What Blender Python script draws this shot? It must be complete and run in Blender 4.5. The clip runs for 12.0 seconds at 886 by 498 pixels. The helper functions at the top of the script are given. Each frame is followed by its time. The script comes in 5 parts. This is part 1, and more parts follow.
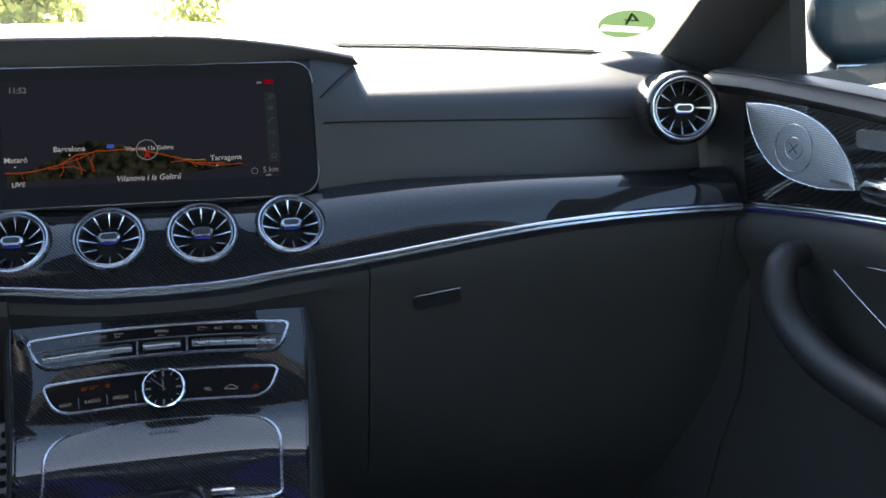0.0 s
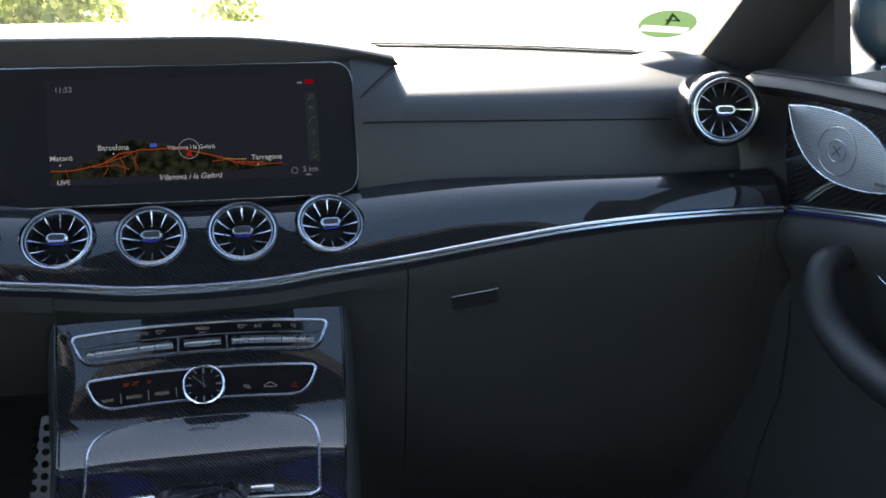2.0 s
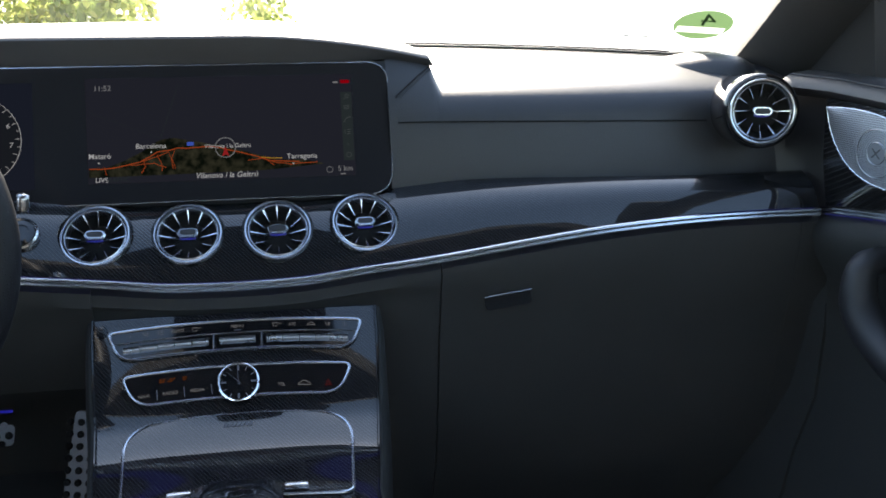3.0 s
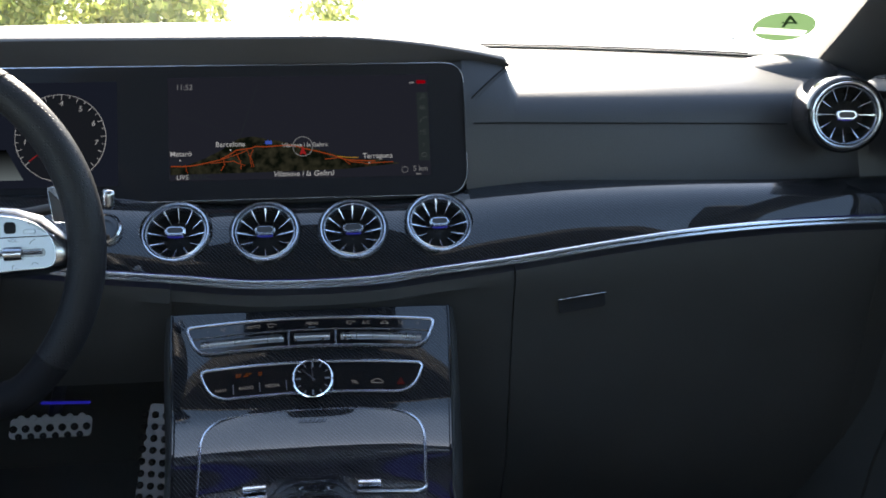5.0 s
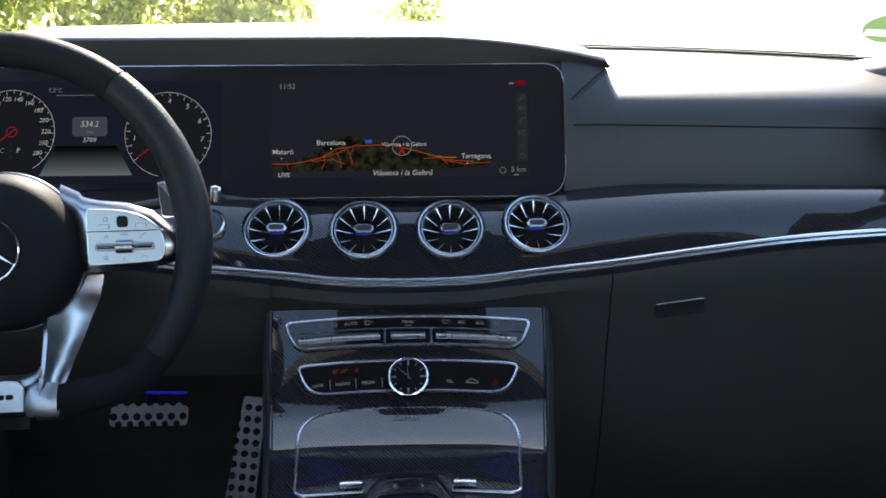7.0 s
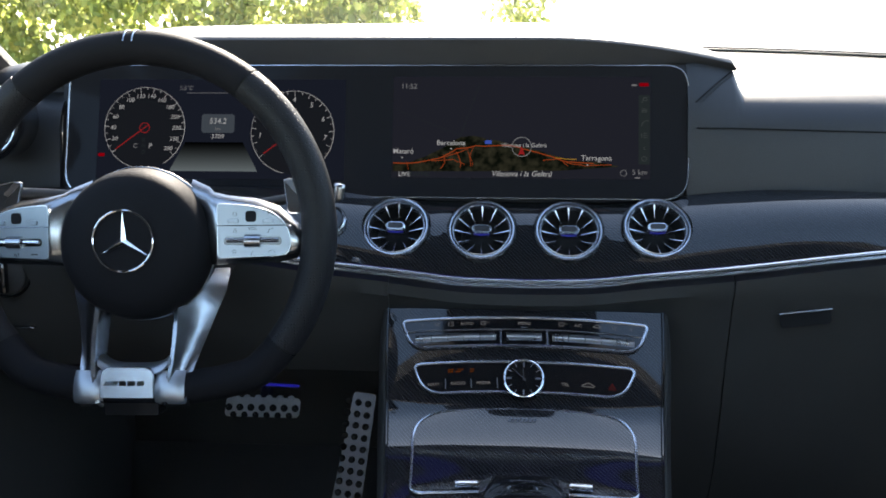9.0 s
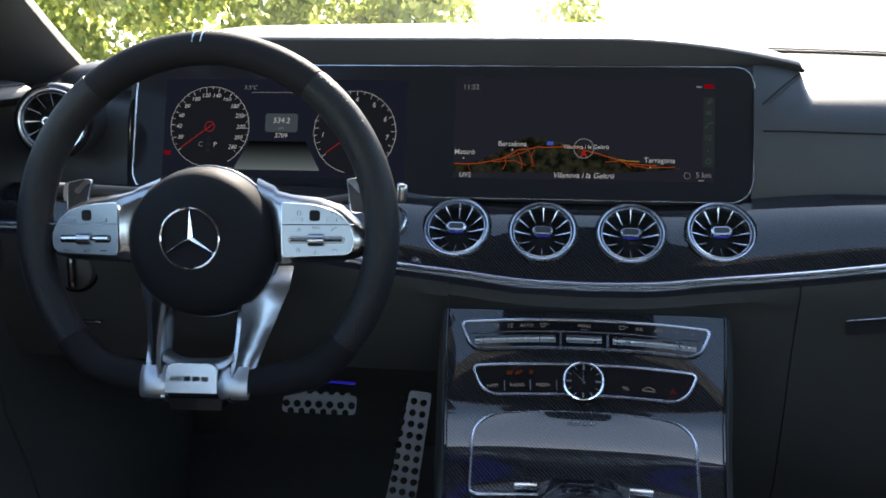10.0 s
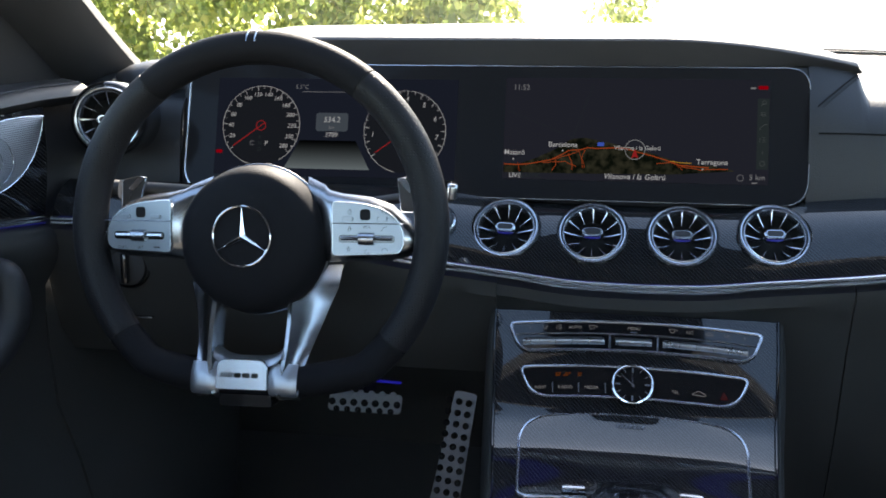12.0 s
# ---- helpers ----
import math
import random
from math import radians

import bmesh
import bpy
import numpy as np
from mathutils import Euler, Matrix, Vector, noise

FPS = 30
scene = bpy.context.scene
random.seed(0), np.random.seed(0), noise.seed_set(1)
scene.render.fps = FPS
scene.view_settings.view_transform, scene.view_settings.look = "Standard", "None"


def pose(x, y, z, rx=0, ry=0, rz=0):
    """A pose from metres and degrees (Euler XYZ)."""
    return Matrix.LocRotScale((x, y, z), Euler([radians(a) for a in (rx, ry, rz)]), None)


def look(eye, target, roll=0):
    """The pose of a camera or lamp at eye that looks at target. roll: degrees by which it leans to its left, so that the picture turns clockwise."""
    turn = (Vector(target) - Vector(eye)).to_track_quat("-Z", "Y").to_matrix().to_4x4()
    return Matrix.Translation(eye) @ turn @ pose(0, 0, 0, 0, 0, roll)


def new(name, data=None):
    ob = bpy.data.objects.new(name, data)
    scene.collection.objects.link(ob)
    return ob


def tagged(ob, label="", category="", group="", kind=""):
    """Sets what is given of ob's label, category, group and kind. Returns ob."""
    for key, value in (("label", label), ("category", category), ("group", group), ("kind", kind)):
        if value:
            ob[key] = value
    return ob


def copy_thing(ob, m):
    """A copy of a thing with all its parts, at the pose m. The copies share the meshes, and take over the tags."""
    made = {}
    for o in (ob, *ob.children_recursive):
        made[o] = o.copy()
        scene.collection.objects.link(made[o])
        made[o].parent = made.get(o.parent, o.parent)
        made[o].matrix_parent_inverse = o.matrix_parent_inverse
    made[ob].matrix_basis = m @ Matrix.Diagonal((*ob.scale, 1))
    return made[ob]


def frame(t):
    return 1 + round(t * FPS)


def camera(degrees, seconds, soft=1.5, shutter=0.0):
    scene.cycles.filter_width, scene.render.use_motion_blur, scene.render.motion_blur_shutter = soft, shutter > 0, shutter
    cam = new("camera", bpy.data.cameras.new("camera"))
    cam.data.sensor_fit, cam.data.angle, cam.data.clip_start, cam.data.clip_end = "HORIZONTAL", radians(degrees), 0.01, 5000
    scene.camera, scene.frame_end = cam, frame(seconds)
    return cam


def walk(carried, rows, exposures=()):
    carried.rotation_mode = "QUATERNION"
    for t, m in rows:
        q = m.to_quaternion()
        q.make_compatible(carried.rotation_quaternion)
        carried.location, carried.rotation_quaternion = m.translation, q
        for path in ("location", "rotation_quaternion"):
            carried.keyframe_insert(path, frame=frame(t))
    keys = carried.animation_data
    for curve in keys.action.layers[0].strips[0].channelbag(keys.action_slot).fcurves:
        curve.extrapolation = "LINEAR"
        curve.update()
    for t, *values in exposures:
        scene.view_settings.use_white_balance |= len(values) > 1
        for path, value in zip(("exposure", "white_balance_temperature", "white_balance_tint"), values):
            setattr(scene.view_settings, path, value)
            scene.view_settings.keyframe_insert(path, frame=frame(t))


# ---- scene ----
cam = camera(48.2, 12.0, soft=1.75)
PATH = [
    (0, (0.059, -1.066, 1.109), (0.509, 0.816, 0.602), -0.4),
    (0.5, (0.057, -1.065, 1.112), (0.498, 0.817, 0.6), -0.3),
    (1, (0.057, -1.066, 1.113), (0.482, 0.82, 0.6), -0.3),
    (1.5, (0.055, -1.066, 1.113), (0.465, 0.824, 0.6), -0.4),
    (2, (0.054, -1.066, 1.113), (0.437, 0.829, 0.601), -0.4),
    (2.5, (0.05, -1.065, 1.111), (0.41, 0.835, 0.602), -0.4),
    (3, (0.045, -1.065, 1.114), (0.377, 0.84, 0.601), -0.3),
    (5, (0.031, -1.063, 1.113), (0.241, 0.86, 0.604), -0.3),
    (5.5, (0.025, -1.062, 1.115), (0.203, 0.863, 0.602), -0.3),
    (6, (0.023, -1.061, 1.114), (0.158, 0.867, 0.603), -0.3),
    (6.5, (0.018, -1.061, 1.115), (0.115, 0.87, 0.604), -0.3),
    (7, (0.012, -1.061, 1.113), (0.062, 0.873, 0.606), -0.3),
    (9, (-0.01, -1.061, 1.112), (-0.157, 0.87, 0.609), -0.3),
    (9.5, (-0.017, -1.061, 1.113), (-0.21, 0.865, 0.609), -0.2),
    (10, (-0.021, -1.062, 1.115), (-0.269, 0.857, 0.609), -0.3),
    (10.5, (-0.024, -1.062, 1.113), (-0.309, 0.853, 0.61), -0.3),
    (11, (-0.027, -1.062, 1.113), (-0.333, 0.849, 0.61), -0.2),
    (11.5, (-0.028, -1.062, 1.113), (-0.349, 0.847, 0.61), -0.2),
    (12, (-0.028, -1.062, 1.114), (-0.361, 0.845, 0.61), -0.3),
]
walk(cam, [(t, look(eye, target, roll)) for t, eye, target, roll in PATH], exposures=[(0.0, 2.38, 7100, 11), (12.0, 2.38, 7100, 11)])

# ---------- world and sun ----------
world = bpy.data.worlds.new("sky")
scene.world = world
world.use_nodes = True
wn = world.node_tree.nodes
sky = wn.new("ShaderNodeTexSky")
sky.sky_type = "NISHITA"
sky.sun_disc = False
SUN_EL, SUN_AZ = 34.0, 1.0
sky.sun_elevation, sky.sun_rotation = radians(SUN_EL), radians(SUN_AZ)
wn["Background"].inputs["Strength"].default_value = 0.16
world.node_tree.links.new(sky.outputs["Color"], wn["Background"].inputs["Color"])
sun = new("sun", bpy.data.lights.new("sun", "SUN"))
sun.data.energy, sun.data.angle, sun.data.color = 5.0, radians(0.6), (1.0, 0.95, 0.88)
SUN_DIR = Vector((math.sin(radians(SUN_AZ)) * math.cos(radians(SUN_EL)), math.cos(radians(SUN_AZ)) * math.cos(radians(SUN_EL)), math.sin(radians(SUN_EL))))
sun.matrix_world = look(SUN_DIR * 20, (0, 0, 0))


# ---------- helpers ----------
def thing(name, label, category, at=(0, 0, 0), group="", kind="", m=None):
    ob = new(name)
    ob.empty_display_size = 0.02
    ob.matrix_basis = m if m is not None else Matrix.Translation(at)
    return tagged(ob, label, category, group, kind)


def finish(bm, name, mat, smooth=True, angle=40):
    bmesh.ops.recalc_face_normals(bm, faces=bm.faces)
    me = bpy.data.meshes.new(name)
    if smooth:
        for f in bm.faces:
            f.smooth = True
        for e in bm.edges:
            if len(e.link_faces) == 2 and e.calc_face_angle(0) > radians(angle):
                e.smooth = False
    bm.to_mesh(me)
    bm.free()
    me.materials.append(mat)
    return me


def part(name, bm, mat, parent, label="", local=False, smooth=True, angle=40):
    """One mesh under a thing or part. World coordinates unless local."""
    ob = new(name, finish(bm, name, mat, smooth, angle))
    ob.parent = parent
    if not local:
        top = parent
        while top.parent:
            top = top.parent
        ob.matrix_parent_inverse = top.matrix_basis.inverted() if parent == top else Matrix()
    return tagged(ob, label) if label else ob


def single(name, bm, mat, label, category, kind="", group="", smooth=True, angle=40):
    return tagged(new(name, finish(bm, name, mat, smooth, angle)), label, category, group, kind)


def loft(bm, rows, close_rows=False, close_cols=False, caps=False):
    """Quads through rows of points."""
    vs = [[bm.verts.new(p) for p in r] for r in rows]
    n, k = len(vs), len(vs[0])
    for i in range(n if close_rows else n - 1):
        a, b = vs[i], vs[(i + 1) % n]
        for j in range(k if close_cols else k - 1):
            bm.faces.new((a[j], a[(j + 1) % k], b[(j + 1) % k], b[j]))
    if caps:
        bm.faces.new(vs[0])
        bm.faces.new(vs[-1][::-1])
    return bm


def sheet(rows, thick=0.0):
    """A lofted sheet, thickened if asked."""
    bm = loft(bmesh.new(), rows)
    if thick:
        bmesh.ops.recalc_face_normals(bm, faces=bm.faces)
        bmesh.ops.solidify(bm, geom=bm.faces[:], thickness=thick)
    return bm


def box(bm, size, m=Matrix(), bevel=0.0, seg=2):
    r = bmesh.ops.create_cube(bm, size=1.0, matrix=m @ Matrix.Diagonal((*size, 1)))
    if bevel:
        es = list({e for v in r["verts"] for e in v.link_edges})
        bmesh.ops.bevel(bm, geom=es, offset=bevel, segments=seg, affect="EDGES", profile=0.6)
    return bm


def tube(bm, path, radius, seg=10, closed=False, flat=1.0, up=None):
    """A tube along points; radius a number or one for each point; flat squeezes it along its binormal."""
    pts = [Vector(p) for p in path]
    n = len(pts)
    rows, last = [], up
    for i, p in enumerate(pts):
        a = pts[(i - 1) % n] if closed or i else p
        b = pts[(i + 1) % n] if closed or i < n - 1 else p
        t = (b - a).normalized()
        ref = Vector(last) if last is not None else (Vector((0, 0, 1)) if abs(t.z) < 0.9 else Vector((0, 1, 0)))
        s = t.cross(ref).normalized()
        u = s.cross(t).normalized()
        if up is None:
            last = u
        r = radius[i] if isinstance(radius, (list, tuple)) else radius
        rows.append([p + s * (r * math.cos(q)) + u * (r * flat * math.sin(q)) for q in [2 * math.pi * k / seg for k in range(seg)]])
    return loft(bm, rows, close_rows=closed, close_cols=True, caps=not closed)


def lathe(bm, prof, n=40, m=Matrix(), sx=1.0, sy=1.0):
    """Turns (radius, height) round z."""
    rows = [[m @ Vector((sx * r * math.cos(2 * math.pi * k / n), sy * r * math.sin(2 * math.pi * k / n), h)) for r, h in prof] for k in range(n)]
    return loft(bm, rows, close_rows=True)


def rrect(w, h, r, n=6, cx=0.0, cy=0.0):
    out = []
    for sx, sy, a0 in ((1, 1, 0), (-1, 1, 90), (-1, -1, 180), (1, -1, 270)):
        for k in range(n + 1):
            a = radians(a0 + 90 * k / n)
            out.append((cx + sx * (w / 2 - r) + r * math.cos(a), cy + sy * (h / 2 - r) + r * math.sin(a)))
    return out


def round_poly(pts, r, n=5):
    """A polygon with rounded corners; r a number or one a corner."""
    out, k = [], len(pts)
    for i in range(k):
        p, a, b = Vector(pts[i]), Vector(pts[i - 1]), Vector(pts[(i + 1) % k])
        rr = r[i] if isinstance(r, (list, tuple)) else r
        s, e = p + (a - p).normalized() * rr, p + (b - p).normalized() * rr
        for j in range(n + 1):
            t = j / n
            out.append(tuple(s * (1 - t) ** 2 + p * 2 * t * (1 - t) + e * t * t))
    return out


def plate(bm, pts, thick, place, bevel=0.0):
    """A flat plate with outline pts, from height 0 to thick; place maps (u, v, height) to the world."""
    c = Vector((sum(p[0] for p in pts) / len(pts), sum(p[1] for p in pts) / len(pts)))
    def ring(inset, h):
        return [bm.verts.new(place(*(Vector(p) - (Vector(p) - c).normalized() * inset), h)) for p in pts]
    rings = [ring(0, 0), ring(0, thick - bevel)] + ([ring(bevel, thick)] if bevel else [])
    k = len(pts)
    for a, b in zip(rings, rings[1:]):
        for j in range(k):
            bm.faces.new((a[j], a[(j + 1) % k], b[(j + 1) % k], b[j]))
    bm.faces.new(rings[-1])
    bm.faces.new(rings[0][::-1])
    return bm


def outline(bm, pts, r, place, h=0.0, seg=8):
    return tube(bm, [place(u, v, h) for u, v in pts], r, seg, closed=True)


def at_m(m):
    return lambda u, v, h: m @ Vector((u, v, h))


def words(text, size, place, mat, name, parent, bold=0.0, shear=0.0, flip=False, depth=0.0):
    """Text in the built-in font as a mesh; place maps (u, v, h) to the world, u centred."""
    cu = bpy.data.curves.new("text", "FONT")
    cu.body, cu.size, cu.align_x, cu.align_y, cu.shear, cu.offset = text, size, "CENTER", "CENTER", shear, bold
    cu.resolution_u = 3
    ob = bpy.data.objects.new("text", cu)
    scene.collection.objects.link(ob)
    bpy.context.view_layer.update()
    me = bpy.data.meshes.new_from_object(ob.evaluated_get(bpy.context.evaluated_depsgraph_get()))
    bpy.data.objects.remove(ob)
    for v in me.vertices:
        v.co = place(-v.co.x if flip else v.co.x, v.co.y, depth)
    bm = bmesh.new()
    bm.from_mesh(me)
    bpy.data.meshes.remove(me)
    return part(name, bm, mat, parent, smooth=False)


def mix(a, b, t):
    return a + (b - a) * t


def curve_at(table, x):
    """Smooth interpolation through a short table of (x, value)."""
    xs, vs = [p[0] for p in table], [p[1] for p in table]
    if x <= xs[0]:
        return vs[0]
    for i in range(len(xs) - 1):
        if x <= xs[i + 1]:
            def slope(k):
                return (vs[min(k + 1, len(vs) - 1)] - vs[max(k - 1, 0)]) / (xs[min(k + 1, len(xs) - 1)] - xs[max(k - 1, 0)])
            h = xs[i + 1] - xs[i]
            t = (x - xs[i]) / h
            return (2 * t**3 - 3 * t**2 + 1) * vs[i] + (t**3 - 2 * t**2 + t) * h * slope(i) + (3 * t**2 - 2 * t**3) * vs[i + 1] + (t**3 - t**2) * h * slope(i + 1)
    return vs[-1]


def span(a, b, n):
    return [a + (b - a) * i / (n - 1) for i in range(n)]


def bez(a, b, c, n):
    a, b, c = Vector(a), Vector(b), Vector(c)
    return [tuple(a * (1 - t) ** 2 + b * 2 * t * (1 - t) + c * t * t) for t in span(0, 1, n)]


# ---------- materials ----------
def material(name, color=(0.5, 0.5, 0.5), rough=0.5, metal=0.0, coat=0.0, spec=0.5, emit=None, power=0.0):
    m = bpy.data.materials.new(name)
    m.use_nodes = True
    b = m.node_tree.nodes["Principled BSDF"]
    b.inputs["Base Color"].default_value = (*color, 1)
    b.inputs["Roughness"].default_value = rough
    b.inputs["Metallic"].default_value = metal
    b.inputs["Coat Weight"].default_value = coat
    b.inputs["Coat Roughness"].default_value = 0.03
    b.inputs["Specular IOR Level"].default_value = spec
    if emit:
        b.inputs["Emission Color"].default_value = (*emit, 1)
        b.inputs["Emission Strength"].default_value = power
    return m


def node(m, kind, **values):
    n = m.node_tree.nodes.new(kind)
    for k, v in values.items():
        n.inputs[k.replace("_", " ")].default_value = v
    return n


def join(m, a, out, b, inp):
    m.node_tree.links.new(a.outputs[out], b.inputs[inp])


def bumped(m, scale, strength, dist=0.001, kind="ShaderNodeTexNoise", vary=0.0, vscale=8.0, rough_vary=0.0):
    """Fine relief, and large soft variation of colour and gloss."""
    b = m.node_tree.nodes["Principled BSDF"]
    co = m.node_tree.nodes.new("ShaderNodeTexCoord")
    if strength:
        t = node(m, kind, Scale=scale)
        join(m, co, "Object", t, "Vector")
        bu = node(m, "ShaderNodeBump", Strength=strength, Distance=dist)
        join(m, t, "Fac" if kind == "ShaderNodeTexNoise" else "Distance", bu, "Height")
        join(m, bu, "Normal", b, "Normal")
    if vary or rough_vary:
        t2 = node(m, "ShaderNodeTexNoise", Scale=vscale, Detail=6.0)
        join(m, co, "Object", t2, "Vector")
        if vary:
            r = m.node_tree.nodes.new("ShaderNodeMapRange")
            r.inputs["To Min"].default_value, r.inputs["To Max"].default_value = 1 - vary, 1 + vary
            join(m, t2, "Fac", r, "Value")
            mu = m.node_tree.nodes.new("ShaderNodeVectorMath")
            mu.operation = "SCALE"
            mu.inputs[0].default_value = b.inputs["Base Color"].default_value[:3]
            join(m, r, "Result", mu, "Scale")
            join(m, mu, "Vector", b, "Base Color")
        if rough_vary:
            r = m.node_tree.nodes.new("ShaderNodeMapRange")
            base = b.inputs["Roughness"].default_value
            r.inputs["To Min"].default_value, r.inputs["To Max"].default_value = base - rough_vary, base + rough_vary
            join(m, t2, "Fac", r, "Value")
            join(m, r, "Result", b, "Roughness")
    return m


LEATHER = bumped(material("black leather", (0.023, 0.023, 0.025), 0.47), 700, 0.22, 0.0006, "ShaderNodeTexVoronoi", 0.2, 14, 0.06)
LEATHER_SOFT = bumped(material("dark leather", (0.040, 0.040, 0.038), 0.6, spec=0.3), 900, 0.3, 0.0005, "ShaderNodeTexVoronoi", 0.2, 10, 0.05)
PLASTIC = bumped(material("black soft plastic", (0.024, 0.024, 0.025), 0.55), 1500, 0.25, 0.0004, "ShaderNodeTexNoise", 0.15, 9, 0.05)
GLOSS = bumped(material("gloss black plastic", (0.008, 0.008, 0.009), 0.06, coat=0.5), 0, 0, rough_vary=0.015, vscale=30)
CHROME = bumped(material("satin chrome", (0.60, 0.62, 0.66), 0.24, 1.0), 0, 0, rough_vary=0.05, vscale=40)
POLISH = bumped(material("polished chrome", (0.8, 0.81, 0.83), 0.07, 1.0), 0, 0, rough_vary=0.03, vscale=40)
ALU = bumped(material("brushed aluminium", (0.46, 0.48, 0.51), 0.24, 1.0), 0, 0, vary=0.06, rough_vary=0.06, vscale=60)
GREYPRINT = material("pale grey print", (0.5, 0.5, 0.52), 0.6)
THREAD = material("dark thread", (0.03, 0.03, 0.035), 0.7)
SEAM = material("dark seam", (0.004, 0.004, 0.004), 0.9)
MATTE = bumped(material("matte black trim", (0.014, 0.014, 0.015), 0.8, spec=0.2), 1200, 0.2, 0.0004, vary=0.15)
WHEEL = bumped(material("wheel leather", (0.014, 0.014, 0.016), 0.6, spec=0.06), 900, 0.3, 0.0005, "ShaderNodeTexVoronoi", 0.2, 12, 0.05)
CARPET = bumped(material("black carpet", (0.060, 0.058, 0.052), 0.95), 900, 0.8, 0.002)
BLUE = material("blue light guide", (0.02, 0.02, 0.1), 0.4, emit=(0.03, 0.03, 1.0), power=0.040)
# Base colour is lifted to put veiling glare into the glass.
SCREEN = material("display glass", (0.017, 0.0165, 0.018), 0.08, spec=0.08)
SATIN = bumped(material("satin bright metal", (0.48, 0.51, 0.55), 0.36, 0.9), 0, 0, vary=0.06, rough_vary=0.06, vscale=60)
DARKCHROME = material("dark chrome", (0.16, 0.16, 0.18), 0.15, 1.0)
CLOTH = bumped(material("dark pillar cloth", (0.018, 0.018, 0.019), 0.7), 1300, 0.5, 0.0008, vary=0.2, vscale=25)
# Floor and rear tones are raised so they bounce sunlight onto the lower dash.
FLOOR_MAT = bumped(material("charcoal carpet", (0.11, 0.105, 0.095), 0.95), 900, 0.8, 0.002, vary=0.15, vscale=6)
REAR = bumped(material("warm grey bounce wall", (0.26, 0.25, 0.23), 0.8), 500, 0.3, 0.001, vary=0.1)
LINER = bumped(material("dark headliner", (0.05, 0.05, 0.052), 0.9), 800, 0.3, 0.001, vary=0.1)


def carbon():
    m = material("lacquered carbon weave", (0.02, 0.02, 0.022), 0.4, 0.0, coat=1.0, spec=0.08)
    b = m.node_tree.nodes["Principled BSDF"]
    co = m.node_tree.nodes.new("ShaderNodeTexCoord")
    mp = node(m, "ShaderNodeMapping")
    mp.inputs["Rotation"].default_value = (0.0, radians(38), radians(-22))
    join(m, co, "Object", mp, "Vector")
    w = node(m, "ShaderNodeTexWave", Scale=105.0, Distortion=1.0)
    w.inputs["Detail"].default_value = 2.0
    w.inputs["Detail Scale"].default_value = 6.0
    join(m, mp, "Vector", w, "Vector")
    r = m.node_tree.nodes.new("ShaderNodeValToRGB")
    r.color_ramp.elements[0].color = (0.0075, 0.0075, 0.0082, 1)
    r.color_ramp.elements[1].color = (0.0138, 0.0142, 0.0155, 1)
    join(m, w, "Fac", r, "Fac")
    join(m, r, "Color", b, "Base Color")
    b.inputs["Coat IOR"].default_value = 1.62
    t2 = node(m, "ShaderNodeTexNoise", Scale=5.0, Detail=3.0)
    join(m, co, "Object", t2, "Vector")
    bu = node(m, "ShaderNodeBump", Strength=0.006, Distance=0.01)
    join(m, t2, "Fac", bu, "Height")
    join(m, bu, "Normal", b, "Coat Normal")
    return m


CARBON = carbon()


def pane_material(name, tint=(0.93, 0.97, 0.95)):
    """Thin clear glass: light passes straight, with a Fresnel gloss."""
    m = bpy.data.materials.new(name)
    m.use_nodes = True
    nt = m.node_tree
    nt.nodes.remove(nt.nodes["Principled BSDF"])
    tr = node(m, "ShaderNodeBsdfTransparent", Color=(*tint, 1))
    gl = node(m, "ShaderNodeBsdfGlossy", Roughness=0.02)
    lw = node(m, "ShaderNodeLayerWeight", Blend=0.5)
    pw = nt.nodes.new("ShaderNodeMath")
    pw.operation, pw.inputs[1].default_value = "POWER", 5.0
    nt.links.new(lw.outputs["Facing"], pw.inputs[0])
    fr = nt.nodes.new("ShaderNodeMath")
    fr.operation, fr.inputs[1].default_value, fr.inputs[2].default_value = "MULTIPLY_ADD", 0.9, 0.04
    nt.links.new(pw.outputs[0], fr.inputs[0])
    mx = nt.nodes.new("ShaderNodeMixShader")
    nt.links.new(fr.outputs[0], mx.inputs[0])
    nt.links.new(tr.outputs[0], mx.inputs[1])
    nt.links.new(gl.outputs[0], mx.inputs[2])
    nt.links.new(mx.outputs[0], nt.nodes["Material Output"].inputs["Surface"])
    return m


GLASS = pane_material("windscreen glass")


def cut(ob, cutter):
    """Cuts the bmesh cutter out of the mesh of ob."""
    me = bpy.data.meshes.new("cutter")
    cutter.to_mesh(me)
    cutter.free()
    tool = new("cutter", me)
    mod = ob.modifiers.new("cut", "BOOLEAN")
    mod.operation, mod.object, mod.solver = "DIFFERENCE", tool, "EXACT"
    bpy.context.view_layer.update()
    done = bpy.data.meshes.new_from_object(ob.evaluated_get(bpy.context.evaluated_depsgraph_get()))
    ob.modifiers.remove(mod)
    ob.data = done
    bpy.data.objects.remove(tool)


def glow(name, color, power):
    return material(name, (0.0, 0.0, 0.0), 0.5, spec=0.0, emit=color, power=power)

# ---------- shapes shared by dashboard and doors ----------
STRIP = [(0.0, 0.808), (0.07, 0.810), (0.131, 0.817), (0.224, 0.827), (0.32, 0.840), (0.418, 0.852), (0.52, 0.859), (0.60, 0.861), (0.668, 0.861)]
TRIM_TOP = [(0.0, 0.880), (0.12, 0.882), (0.18, 0.890), (0.27, 0.897), (0.40, 0.895), (0.54, 0.892), (0.668, 0.893)]


def strip_z(x):
    return curve_at(STRIP, abs(x))


def strip_y(x):
    return -0.030 - 0.004 * (abs(x) / 0.668) ** 2


